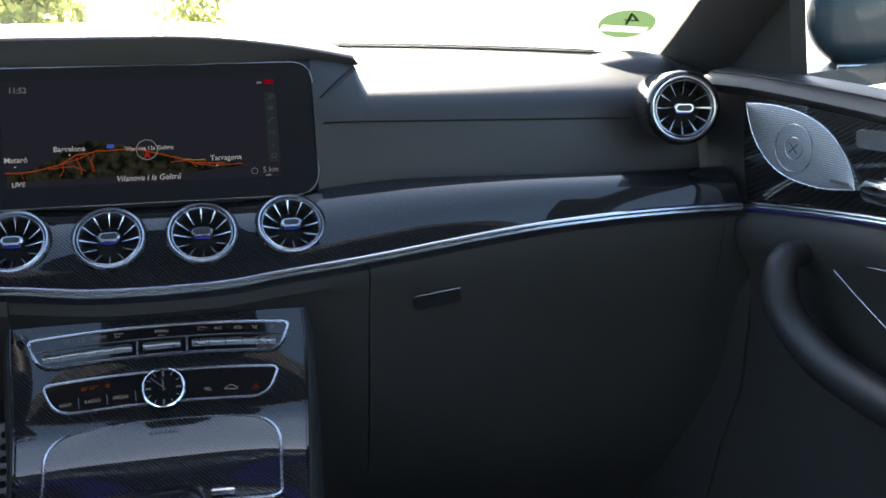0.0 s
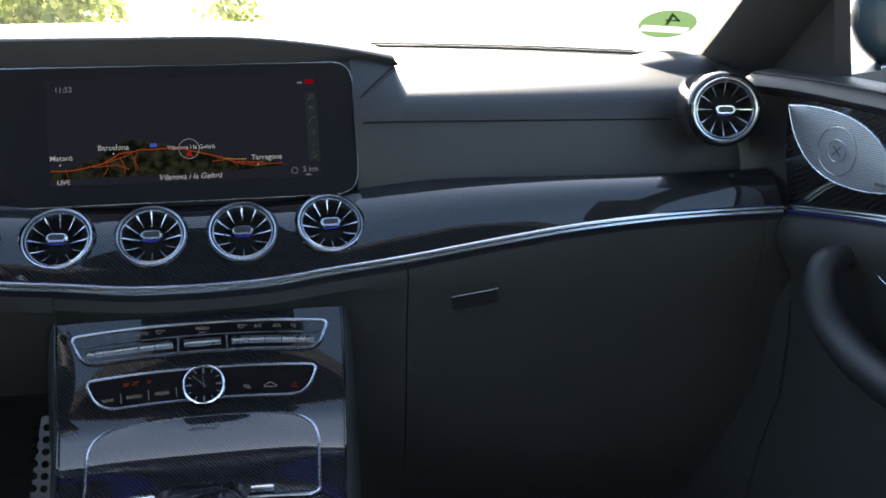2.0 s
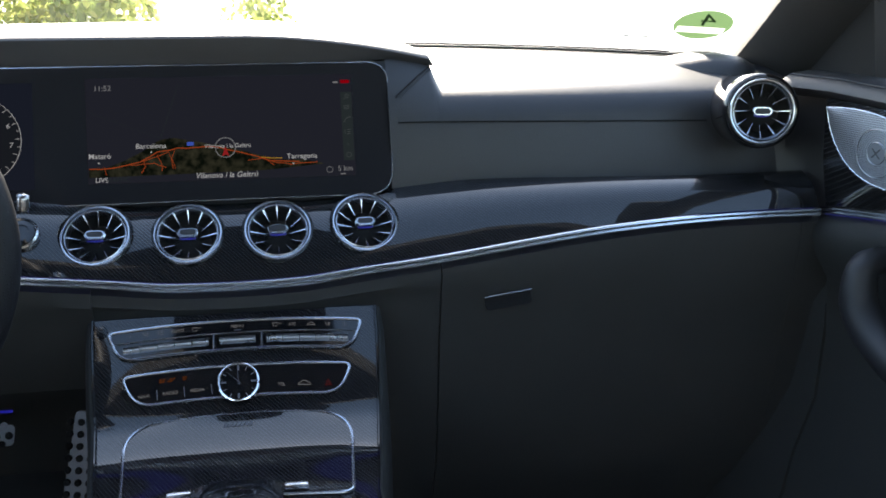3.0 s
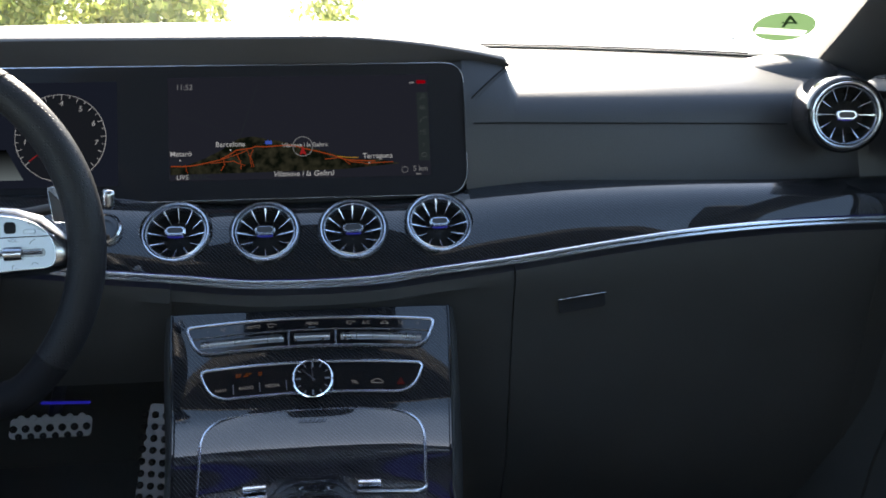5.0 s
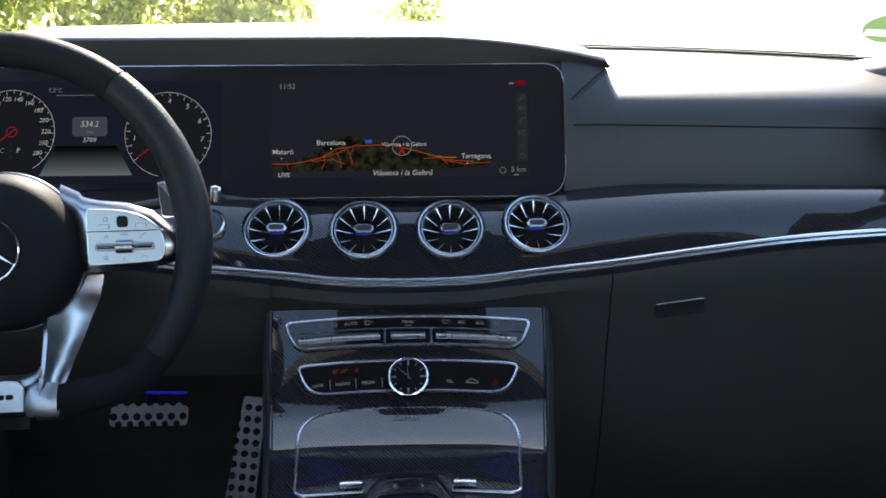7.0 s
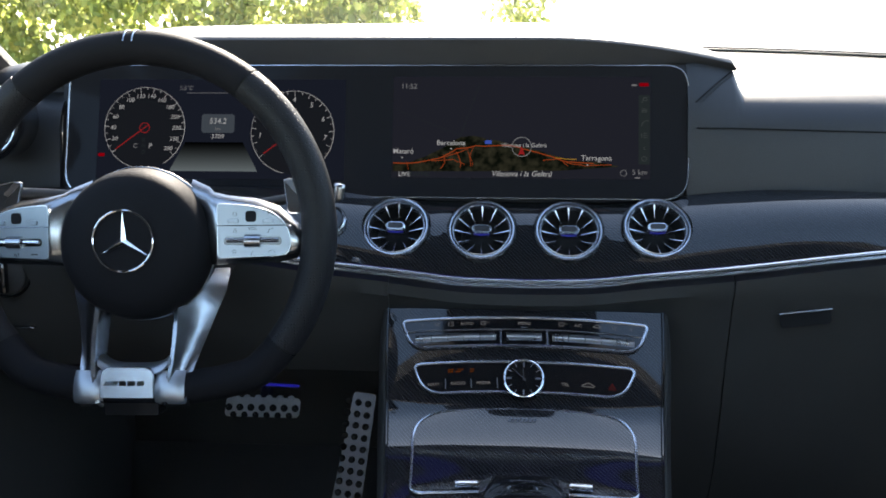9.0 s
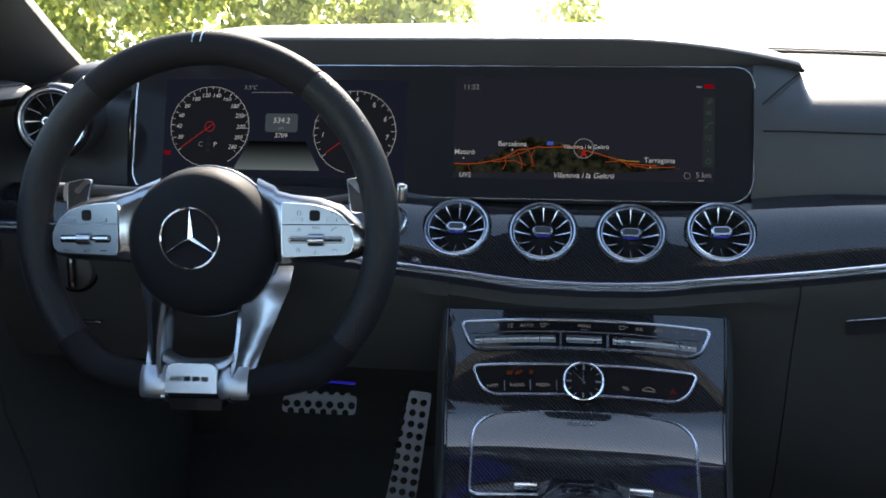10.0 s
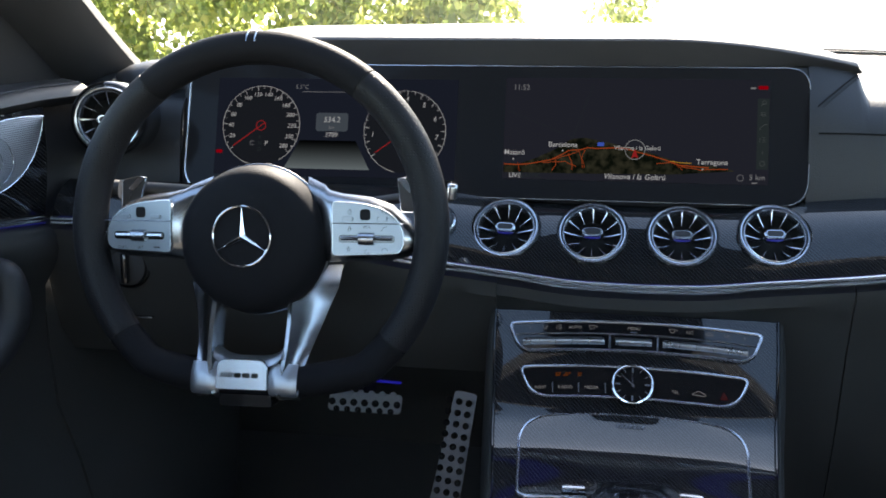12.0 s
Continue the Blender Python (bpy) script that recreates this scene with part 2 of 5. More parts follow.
def trim_point(x, t, out=0.0):
    """On the carbon band: t = 0 at the chrome strip, 1 under the pad."""
    a = Vector((x, strip_y(x), strip_z(x) + 0.003))
    rise = curve_at(TRIM_TOP, abs(x)) - strip_z(x) - 0.003
    by = min(0.045, (rise + 0.009) * 0.962 - 0.0243)
    b = Vector((x, by, curve_at(TRIM_TOP, abs(x)) + 0.199 * (0.045 - by)))
    d = b - a
    n = Vector((0, -d.z, d.y)).normalized()
    return a + d * t + n * (d.length * curve_at([(0.16, 0.085), (0.30, 0.125)], abs(x)) * math.sin(math.pi * min(max(t, 0), 1)) + out)


PAD = [(0.047, 0.880), (0.047, 0.893), (0.051, 0.915), (0.055, 0.940), (0.061, 0.9635), (0.066, 0.974), (0.075, 0.985), (0.090, 0.9945), (0.115, 1.002), (0.16, 1.009), (0.22, 1.016), (0.30, 1.024), (0.40, 1.031), (0.48, 1.034)]


def rear_y(x):
    return 0.46 - 0.26 * (abs(x) / 0.68) ** 2.6


def pad_point(x, i, back=0.0):
    y, z = PAD[i]
    t = max(0.0, (y - 0.06) / 0.42)
    ye = mix(y, 0.06 + (rear_y(x) - 0.06) * t, 1.0 if t > 0 else 0.0)
    drop = 0.016 * (abs(x) / 0.65) ** 2 * t
    sag = 0.008 * min(1.0, max(0.0, (abs(x) - 0.23) / 0.35)) * max(0.0, 1 - 1.5 * t) * (1 if z > 0.93 else 0)
    end = min(1.0, max(0.0, abs(x) - 0.655) / 0.05)
    return Vector((x, ye + back + 0.03 * end**2, z - drop - sag - 0.006 * end**2 * (1 if z > 0.95 else 0)))


# ---------- car body: floor, walls, roof, glass ----------
def cabin():
    bm = bmesh.new()
    box(bm, (1.66, 2.94, 0.04), pose(0, -0.81, 0.28))
    single("floor", bm, FLOOR_MAT, "charcoal carpeted car floor", "floor", "structure")
    bm = bmesh.new()
    box(bm, (1.66, 0.04, 0.72), pose(0, 0.62, 0.64))
    single("wall_north", bm, CARPET, "black footwell bulkhead under the windscreen", "bulkhead", "structure")
    # Unseen wall, pale to bounce light; its height keeps sky out of reflections.
    bm = bmesh.new()
    box(bm, (1.66, 0.05, 0.86), pose(0, -2.25, 0.71))
    single("wall_south", bm, REAR, "plain unseen grey wall closing the cabin's rear, pale to bounce light", "wall", "structure")
    rows = []
    for y, z, w in ((-0.355, 1.42, 0.60), (-0.40, 1.445, 0.615), (-0.65, 1.475, 0.63), (-1.1, 1.475, 0.63), (-1.7, 1.44, 0.61), (-2.0, 1.38, 0.59)):
        rows.append([(x, y - (0.25 * (x / 0.6) ** 2 if y > -0.5 else 0.0), z - 0.05 * (x / w) ** 4) for x in span(-w, w, 13)])
    single("ceiling", sheet(rows, 0.03), LINER, "dark grey fabric roof lining", "ceiling", "structure")
    # The rear side walls are unseen too and share the pale bounce tone.
    for s, nm in ((-1, "wall_west"), (1, "wall_east")):
        bm = bmesh.new()
        box(bm, (0.05, 1.15, 0.72), pose(s * 0.80, -1.67, 0.64))
        single(nm, bm, REAR, "plain unseen grey side wall, pale to bounce light", "wall", "structure")
        rows = [[(s * 0.625, y, mix(1.42, 1.36, (y + 0.26) / -1.74)), (s * 0.675, y, mix(1.36, 1.30, (y + 0.26) / -1.74))] for y in span(-0.26, -2.0, 8)]
        single("trim", sheet(rows, 0.03), LINER, "grey side rail of the roof", "roof rail", "structure")
        bm = bmesh.new()
        box(bm, (0.04, 0.62, 0.60), pose(s * 0.735, 0.33, 0.60))
        single("trim", bm, CARPET, "black carpeted footwell side", "panel", "structure")
        bm = bmesh.new()
        loft(bm, [[(s * x, y - d, z) for x, y, z in ((0.77, -1.25, 1.0), (0.65, -1.25, 1.35), (0.63, -1.30, 1.40))] for d in (0, 0.16)])
        bmesh.ops.solidify(bm, geom=bm.faces[:], thickness=0.03)
        single("trim", bm, LINER, "grey middle pillar of the cabin", "pillar", "structure")


def screen_surface(x, k):
    """Windscreen: k = 0 at its foot, 1 at the roof."""
    yb = 0.60 - 0.33 * (abs(x) / 0.66) ** 2
    header = -0.26 - 0.05 * (x / 0.6) ** 2 - (0.085 + 0.20 * (x / 0.6) ** 2) * max(0.0, k) ** 3
    return Vector((x * (1 - 0.10 * k), mix(yb, header, k), mix(1.035 - 0.01 * (x / 0.66) ** 2, 1.420 - 0.05 * (x / 0.66) ** 4, k)))


def windscreen():
    w = thing("windscreen", "raked clear car windscreen above the dashboard", "windscreen", (0, 0.6, 1.03), kind="structure")
    bm = sheet([[screen_surface(x, k) for x in span(-0.70, 0.70, 25)] for k in span(-0.02, 1.02, 13)])
    g = part("pane", bm, GLASS, w)
    g.visible_shadow = False
    for bm in glass_marks():
        part("printed_mark", bm, GREYPRINT, w, "small pale grey printed bar", smooth=False)
    # dark band round the edge of the glass
    for nm, rows in (("edge_band", [[screen_surface(x, k) - Vector((0, 0.003, 0.004)) for k in span(0, 1, 14)] for x in (0.690, 0.71)]),
                     ("edge_band", [[screen_surface(-x, k) - Vector((0, 0.003, 0.004)) for k in span(0, 1, 14)] for x in (0.690, 0.71)])):
        part(nm, sheet(rows), GLOSS, w, "black printed edge of the glass")


def sensor_housing():
    """Dark housing at the top middle of the glass, seen mirrored in the lacquer and the glossy keys."""
    rows = []
    for k, w, deep in ((0.625, 0.055, 0.004), (0.64, 0.066, 0.018), (0.70, 0.072, 0.028), (0.80, 0.098, 0.034), (0.90, 0.125, 0.040), (1.0, 0.140, 0.045)):
        a = screen_surface(0.0, k) + Vector((0, -0.004, -0.004))
        rows.append([a + Vector((w * u, -deep * 0.6 * (1 - abs(u) ** 4), -deep * (1 - abs(u) ** 4))) for u in span(-1, 1, 11)])
    single("sensor_housing", sheet(rows, 0.003), MATTE, "matte black sensor housing at the top of the windscreen", "housing")


def glass_marks():
    """Small unreadable print near the foot of the glass."""
    for k in range(4):
        c = screen_surface(0.560 + 0.011 * k, 0.05) + Vector((0, -0.002, -0.002))
        bm = bmesh.new()
        box(bm, (0.008 - 0.002 * (k % 2), 0.004, 0.0006), Matrix.Translation(c) @ pose(0, 0, 0, -25, 0, -20))
        yield bm


def pillar(s):
    """Front roof pillar with the small triangular cover at the mirror."""
    p = thing("pillar", "dark fabric-covered front roof pillar beside the windscreen", "pillar", (s * 0.70, 0.2, 1.0), kind="structure")
    rows = []
    for k in span(-0.06, 1.0, 14):
        a = screen_surface(0.698, k)
        flare = 0.006 * (max(0.0, 0.22 - k) / 0.22) ** 2
        wide = mix(0.16, 0.10, min(1, max(0, k * 1.4)))
        deep = [(-0.004, 0.010, 0.004), (-0.022, -0.005, -0.004), (-0.030, -0.030, -0.010), (-0.022, -0.060, -0.012), (0.004, -wide * 0.8, -0.012), (0.030, -wide, -0.010), (0.06, -wide * 0.8, 0.0), (0.05, 0.0, 0.01)]
        rows.append([Vector((s * (a.x + dx - (flare if dx < 0.01 else 0.0)), a.y + dy, a.z + dz)) for dx, dy, dz in deep])
    part("cover", loft(bmesh.new(), rows, close_cols=True, caps=True), CLOTH, p)
    pts = [(0.20, 0.985), (-0.050, 0.985), (-0.042, 1.17), (-0.02, 1.17)]
    bm = plate(bmesh.new(), round_poly(pts, 0.006, 3), 0.02, lambda u, v, h: Vector((s * (0.735 - h - 0.10 * (v - 0.985)), u, v)))
    part("mirror_triangle", bm, MATTE, p, "black plastic corner cover")


# ---------- dashboard ----------
def dashboard():
    d = thing("dashboard", "black leather dashboard with carbon trim and chrome strip", "dashboard", (0, 0.2, 0.3))
    # soft upper pad: passenger side, rising into the cheek under the hood's end, and driver side
    def lip(x):
        e = max(0.0, (x - 0.02) / 0.216)
        return Vector((x, 0.082 + 0.020 * e**2.0, 1.0625 - 0.0288 * e**1.8 - 0.05 * max(0.0, (-0.47 - x) / 0.115) ** 2))
    def crease(x):
        low = min(lip(x).z - 0.008, 1.032 - 0.0085 * max(0.0, (x - 0.187) / 0.046) ** 1.5)
        return Vector((x, lip(x).y + 0.006, low))
    def pad_row(x):
        q = min(1.0, max(0.0, (x - 0.2335) / 0.011))
        q = q * q * (3 - 2 * q)
        c, foot, row = crease(min(x, 0.238)), pad_point(x, 4), []
        hump = min(1.0, max(0.0, (x - 0.222) / 0.008))
        for i in range(len(PAD)):
            p = pad_point(x, i)
            if i > 4 and q < 1:
                t = (i - 4) / 3
                up = foot.lerp(Vector((x, c.y, c.z)), t) + Vector((0, -0.006 * math.sin(math.pi * t), 0)) if i < 8 else p + Vector((0, 0.03, mix(-0.03, (c.z - 0.9945) * max(0.0, 1 - (i - 7) / 5), hump)))
                p = up.lerp(p, q)
            row.append(p)
        return row
    part("upper_pad", sheet([pad_row(x) for x in span(0.180, 0.230, 18)[:-1] + span(0.230, 0.254, 18)[:-1] + span(0.254, 0.75, 38)], 0.006), LEATHER, d, "smooth black leather with a stitched seam")
    rows = [[pad_point(x, i, 0.0) for i in range(len(PAD))] for x in span(-0.75, -0.545, 15)]
    part("upper_pad", sheet(rows, 0.006), LEATHER, d)
    def on_pad(x, f):
        row, k = pad_row(x), min(len(PAD) - 2, int(f))
        return row[k].lerp(row[k + 1], f - k)
    # diagonal seam from the hood's tip to the display, with small stitches beside it
    diag = [on_pad(mix(0.2325, 0.1890, t), mix(6.9, 5.2, t)) + Vector((0, -0.0008, 0.0004)) for t in span(0, 1, 14)]
    part("seam", tube(bmesh.new(), diag, 0.0009, 6), SEAM, d, "dark diagonal seam")
    bm = bmesh.new()
    for t in span(0.05, 0.95, 15):
        p = on_pad(mix(0.2325, 0.1890, t) + 0.0030, mix(6.9, 5.15, t) - 0.05)
        box(bm, (0.0020, 0.0010, 0.0010), Matrix.Translation(p + Vector((0, -0.0004, 0.0003))) @ pose(0, 0, 0, 0, 35, 0))
    part("stitches", bm, THREAD, d, "short dark stitches beside the seam", smooth=False)
    # hood over the displays, with an upright front face
    rows = []
    for x in span(-0.585, 0.2315, 60) + [0.2335, 0.2352, 0.2362]:
        l, c = lip(min(x, 0.236)), crease(min(x, 0.236))
        sink = {0.2335: 0.0008, 0.2352: 0.0030, 0.2362: 0.0075}.get(x, 0.0)
        e = max(0.0, (min(x, 0.236) - 0.02) / 0.216)
        tz = mix(l.z, 1.034, min(1, e**3)) + 0.002
        top = lambda y, z: Vector((x, y, max(c.z + 0.0005, z - sink)))
        rows.append([Vector((x, c.y + 0.016, c.z - 0.035)), Vector((x, c.y + 0.014, c.z + 0.001)), Vector((x, c.y, c.z)), top(l.y + 0.0015, l.z - 0.006), top(l.y + 0.001, l.z - 0.003), top(l.y + 0.004, l.z - 0.0004), top(l.y + 0.012, l.z + 0.0015), top(0.20, mix(l.z, tz, 0.4) + 0.003), top(0.32, mix(l.z, tz, 0.8) + 0.003), top(rear_y(x) + 0.06, tz)])
    part("binnacle_hood", sheet(rows, 0.004), LEATHER, d, "black leather hood over the displays")
    # fascia between hood and displays, and the cheek at its end
    bm = sheet([[Vector((x, 0.100, 1.030)), Vector((x, 0.095, 1.024)), Vector((x, 0.055, 0.885)), Vector((x, 0.047, 0.876))] for x in (-0.548, -0.475)] + [[Vector((x, 0.112, 1.031)), Vector((x, 0.100, 1.026)), Vector((x, 0.055, 0.885)), Vector((x, 0.047, 0.876))] for x in span(-0.47, 0.110, 3)] + [[Vector((x, 0.100, 1.030)), Vector((x, 0.095, 1.024)), Vector((x, 0.055, 0.885)), Vector((x, 0.047, 0.876))] for x in (0.115, 0.186)], 0.004)
    part("display_surround", bm, PLASTIC, d, "dull black surround of the displays")
    # rear shelf of the dashboard up to the glass
    bm = sheet([[Vector((x, mix(rear_y(x) - 0.02, 0.64 - 0.34 * (abs(x) / 0.66) ** 2, t), 1.031 - 0.016 * (abs(x) / 0.65) ** 2 - 0.011 + 0.001 * t)) for t in span(0, 1, 6)] for x in span(-0.72, 0.72, 30)], 0.005)
    part("rear_shelf", bm, LEATHER_SOFT, d)
    # seam lines on the pad
    bm = tube(bmesh.new(), [pad_row(x)[4] + Vector((0, -0.0010, 0)) for x in span(0.19, 0.565, 60)], 0.0011, 6)
    part("seam", bm, SEAM, d, "dark stitched seam")
    for back in (0.0, 0.022):
        bm = tube(bmesh.new(), [pad_point(x, len(PAD) - 2, back) + Vector((0, 0, 0.0022 + back * 0.12)) for x in span(0.240, 0.595, 40)], 0.0017, 6)
        part("seam", bm, SEAM, d, "dark grooved line along the rear of the pad")
    bm = bmesh.new()
    for k in range(90):
        x = mix(0.242, 0.593, k / 89)
        p = pad_point(x, len(PAD) - 2, 0.011) + Vector((0, 0, 0.0036))
        box(bm, (0.0024, 0.013, 0.0014), Matrix.Translation(p))
    part("stitches", bm, THREAD, d, "row of small dark stitches", smooth=False)
    # leather fillets that close the dashboard's ends against the doors
    for s in (-1, 1):
        rows = [[Vector((s * x, y, z)) for x, y in ((0.640, py + 0.006), (0.652, py + 0.001), (0.664, py - 0.006), (0.676, py * 0.45 - 0.010), (0.690, -0.018), (0.712, -0.016))] for z, py in ((0.850, 0.040), (0.885, 0.047), (0.915, 0.051), (0.940, 0.055), (0.9635, 0.061), (0.978, 0.070), (0.990, 0.085))]
        part("end_fillet", sheet(rows, 0.003), LEATHER, d)
    # carbon band
    xs = span(-0.668, 0.668, 90)
    band = part("carbon_band", sheet([[trim_point(x, t) for t in span(0, 1, 9)] + [Vector((x, 0.055, trim_point(x, 1).z - 0.199 * (0.055 - trim_point(x, 1).y) - 0.002))] for x in xs], 0.004), CARBON, d, "lacquered carbon-fibre band")
    holes = bmesh.new()
    for x, z in ((-0.1435, 0.8575), (-0.048, 0.8555), (0.048, 0.8555), (0.1435, 0.8595)):
        bmesh.ops.create_cone(holes, cap_ends=True, segments=40, radius1=0.0375, radius2=0.0375, depth=0.09, matrix=pose(x, 0.008, z, 47, 0, 0))
    cut(band, holes)
    # chrome strip with two ribs
    for off, r in ((0.0, 0.0026), (-0.0048, 0.0026)):
        bm = tube(bmesh.new(), [Vector((x, strip_y(x) - 0.002, strip_z(x) + off)) for x in xs], r, 8)
        part("chrome_strip", bm, CHROME, d, "satin chrome strip")
    bm = sheet([[Vector((x, strip_y(x) + 0.010, strip_z(x) - 0.0068)), Vector((x, strip_y(x) + 0.003, strip_z(x) - 0.0072))] for x in xs], 0.001)
    part("light_guide", bm, BLUE, d, "blue glowing light line")
    # lower panel and glove box lid with a gap between
    def low(x):
        z = strip_z(x)
        return [Vector((x, 0.05, z + 0.0)), Vector((x, -0.008, z - 0.010)), Vector((x, -0.020, z - 0.018)), Vector((x, -0.022, z - 0.030)), Vector((x, -0.016, mix(z, 0.77, 0.75))), Vector((x, -0.012, 0.765)), Vector((x, -0.002, 0.72))] + ([Vector((x, 0.014, 0.688)), Vector((x, 0.05, 0.676)), Vector((x, 0.12, 0.68)), Vector((x, 0.30, 0.70)), Vector((x, 0.60, 0.70))] if x < -0.150 else [Vector((x, 0.010, 0.64)), Vector((x, 0.026, 0.56)), Vector((x, 0.060, 0.48)), Vector((x, 0.13, 0.38)), Vector((x, 0.20, 0.29))])
    part("lower_panel", sheet([low(x) for x in span(-0.69, -0.15001, 30)], 0.004), LEATHER_SOFT, d, "black knee panel on the driver side")
    part("lower_panel", sheet([low(x) for x in span(-0.14999, 0.2245, 20)], 0.004), LEATHER_SOFT, d)
    lid = part("glovebox_lid", sheet([low(x) for x in span(0.2262, 0.655, 24)], 0.004), LEATHER_SOFT, d, "closed glove box lid")
    part("side_panel", sheet([low(x) for x in span(0.6556, 0.70, 4)], 0.004), LEATHER_SOFT, d)
    # The handle's recess is a flat plate, its darkness put into the colour.
    m = pose(0.3035, -0.0175, 0.765, 82, -7.5, 0)
    bm = plate(bmesh.new(), rrect(0.054, 0.016, 0.004, 6, 0, 0.003), 0.0010, at_m(m), 0.0006)
    part("handle", bm, MATTE, lid, "flat matte black plate for the handle's dark recess")
    bm = tube(bmesh.new(), [m @ Vector((u, 0.0115, 0.0040)) for u in (-0.0275, -0.01, 0.01, 0.0275)], 0.0014, 8)
    part("chrome_edge", bm, CHROME, lid, "thin chrome edge of the handle")
    return d

# ---------- displays ----------
def disp(u, v, h=0.0):
    """On the display glass: u across, v up along the glass from its middle line."""
    return Vector((u, 0.065 + 0.3304 * v, 0.955 + 0.9438 * v)) + Vector((0, -0.9438, 0.3304)) * h


def displays():
    d = thing("display_panel", "wide black glass panel with two lit car displays", "display", (-0.18, 0.065, 0.89))
    P = lambda u, v, h: disp(u, v, h)
    out = round_poly([(-0.537, -0.074), (0.181, -0.074), (0.181, 0.0790), (-0.537, 0.0790)], [0.03, 0.03, 0.025, 0.02], 7)
    part("glass", plate(bmesh.new(), out, 0.006, lambda u, v, h: disp(u, v, h - 0.004), 0.001), SCREEN, d)
    part("frame", outline(bmesh.new(), out, 0.0010, P, 0.0020, 6), CHROME, d, "thin silver frame line")
    return d


cabin()
windscreen()
sensor_housing()
pillar(-1)
pillar(1)
dash = dashboard()
panel = displays()

# ---------- air vents ----------
def air_vent(m):
    """Round turbine vent: rings, twelve blades, hub with a blue light; built facing +z."""
    v = thing("air_vent", "round chrome turbine air vent with black inside", "air vent", group="dashboard air vents", m=m)
    part("sleeve", lathe(bmesh.new(), [(0.0405, -0.012), (0.0415, 0.0005), (0.0402, 0.0022), (0.0385, 0.0015)], 48), GLOSS, v, "gloss black sleeve", local=True)
    part("outer_ring", lathe(bmesh.new(), [(0.0388, -0.004), (0.0388, 0.003), (0.0376, 0.0048), (0.0362, 0.0044), (0.0352, 0.0018), (0.0350, -0.006)], 56), CHROME, v, "satin chrome ring", local=True)
    part("inner_ring", lathe(bmesh.new(), [(0.0342, -0.004), (0.0340, 0.0022), (0.0330, 0.0030), (0.0322, 0.0020), (0.0318, -0.010)], 56), CHROME, v, "thin chrome ring", local=True)
    part("bowl", lathe(bmesh.new(), [(0.0350, -0.003), (0.0335, -0.004), (0.0318, -0.010), (0.025, -0.020), (0.012, -0.022), (0.0005, -0.022)], 40), SEAM, v, "black inside", local=True)
    for k in range(12):
        a = 2 * math.pi * k / 12
        r0, r1 = (0.0120 if k % 6 == 0 else 0.0165, 0.0322)
        bm = bmesh.new()
        sec = []
        for t in span(0, 1, 5):
            r = mix(r0, r1, t)
            w = mix(0.00015, 0.0008, t)
            top = mix(-0.0080, 0.0008, t**1.2)
            sec.append([Matrix.Rotation(a, 4, "Z") @ Vector(p) for p in ((r, -w, top), (r, w, top), (r, w * 0.8 + 0.001, top - 0.010), (r, -w * 0.8 + 0.001, top - 0.010))])
        loft(bm, sec, close_cols=True, caps=True)
        part("blade", bm, CHROME, v, local=True)
    hub = part("hub", plate(bmesh.new(), rrect(0.0235, 0.0115, 0.0056, 6), 0.012, lambda u, w, h: Vector((u, w, h - 0.006)), 0.0016), CHROME, v, "oval chrome hub", local=True)
    part("hub_pad", plate(bmesh.new(), rrect(0.0180, 0.0070, 0.0034, 6), 0.0012, lambda u, w, h: Vector((u, w, h + 0.0055)), 0.0004), PLASTIC, hub, "ribbed dark insert", local=True)
    part("hub_light", tube(bmesh.new(), [Vector((u, -0.0062 + 0.0012 * (u / 0.009) ** 2, 0.0005)) for u in span(-0.0088, 0.0088, 9)], 0.0010, 6), BLUE, hub, "blue light line", local=True)
    return v


first = air_vent(pose(-0.048, 0.0060, 0.8560, 47, 0, 0))
first.scale = (0.95, 0.95, 0.95)
for x, z, turn in ((-0.1435, 0.8575, -4), (0.048, 0.8555, 0), (0.1435, 0.8595, 4)):
    copy_thing(first, pose(x, 0.0060, z + 0.0005, 47, 0, turn))
for s in (-1, 1):
    side = copy_thing(first, pose(s * 0.5945, -0.020, 0.9755, 84, 0, -s * 14))
    tagged(side, "round chrome turbine air vent at the dashboard end")
    m = pose(s * 0.5945, -0.020, 0.9755, 84, 0, -s * 14)
    bm = lathe(bmesh.new(), [(0.0400, 0.001), (0.0418, -0.001), (0.0430, -0.010), (0.0435, -0.03), (0.043, -0.13)], 48, m)
    part("vent_pod", bm, GLOSS, dash, "gloss black pod round an end vent")
    # small speaker dome behind the pod
    bm = lathe(bmesh.new(), [(0.056, -0.020), (0.054, -0.006), (0.048, 0.006), (0.036, 0.015), (0.018, 0.0205), (0.0005, 0.022)], 40, pose(s * 0.618, 0.195, 1.006, -4, s * 8, s * 26), 1.0, 1.5)
    part("tweeter_dome", bm, LEATHER, dash, "low round leather dome")

# ---------- centre console ----------
SLOPE = [(-0.03, 47.6), (0.0, 47.6), (0.06, 47.6), (0.104, 47.6), (0.111, 47.0), (0.114, 38.0), (0.117, 24.5), (0.122, 23.6), (0.142, 21.5), (0.160, 18.8), (0.169, 13.0), (0.18, 9.0), (0.22, 5.0), (0.30, 3.0), (0.41, 3.0)]


def console_curve():
    """Points down the console's middle line, by its slope in degrees."""
    y, z, vs, step = -0.030, 0.773, [], 0.002
    for k in range(205):
        vs.append((k * step, y, z))
        a = radians(curve_at(SLOPE, (k + 0.5) * step))
        y, z = y - step * math.cos(a), z - step * math.sin(a)
    return [(-0.03, -0.010, 0.795)] + vs


LINE = console_curve()


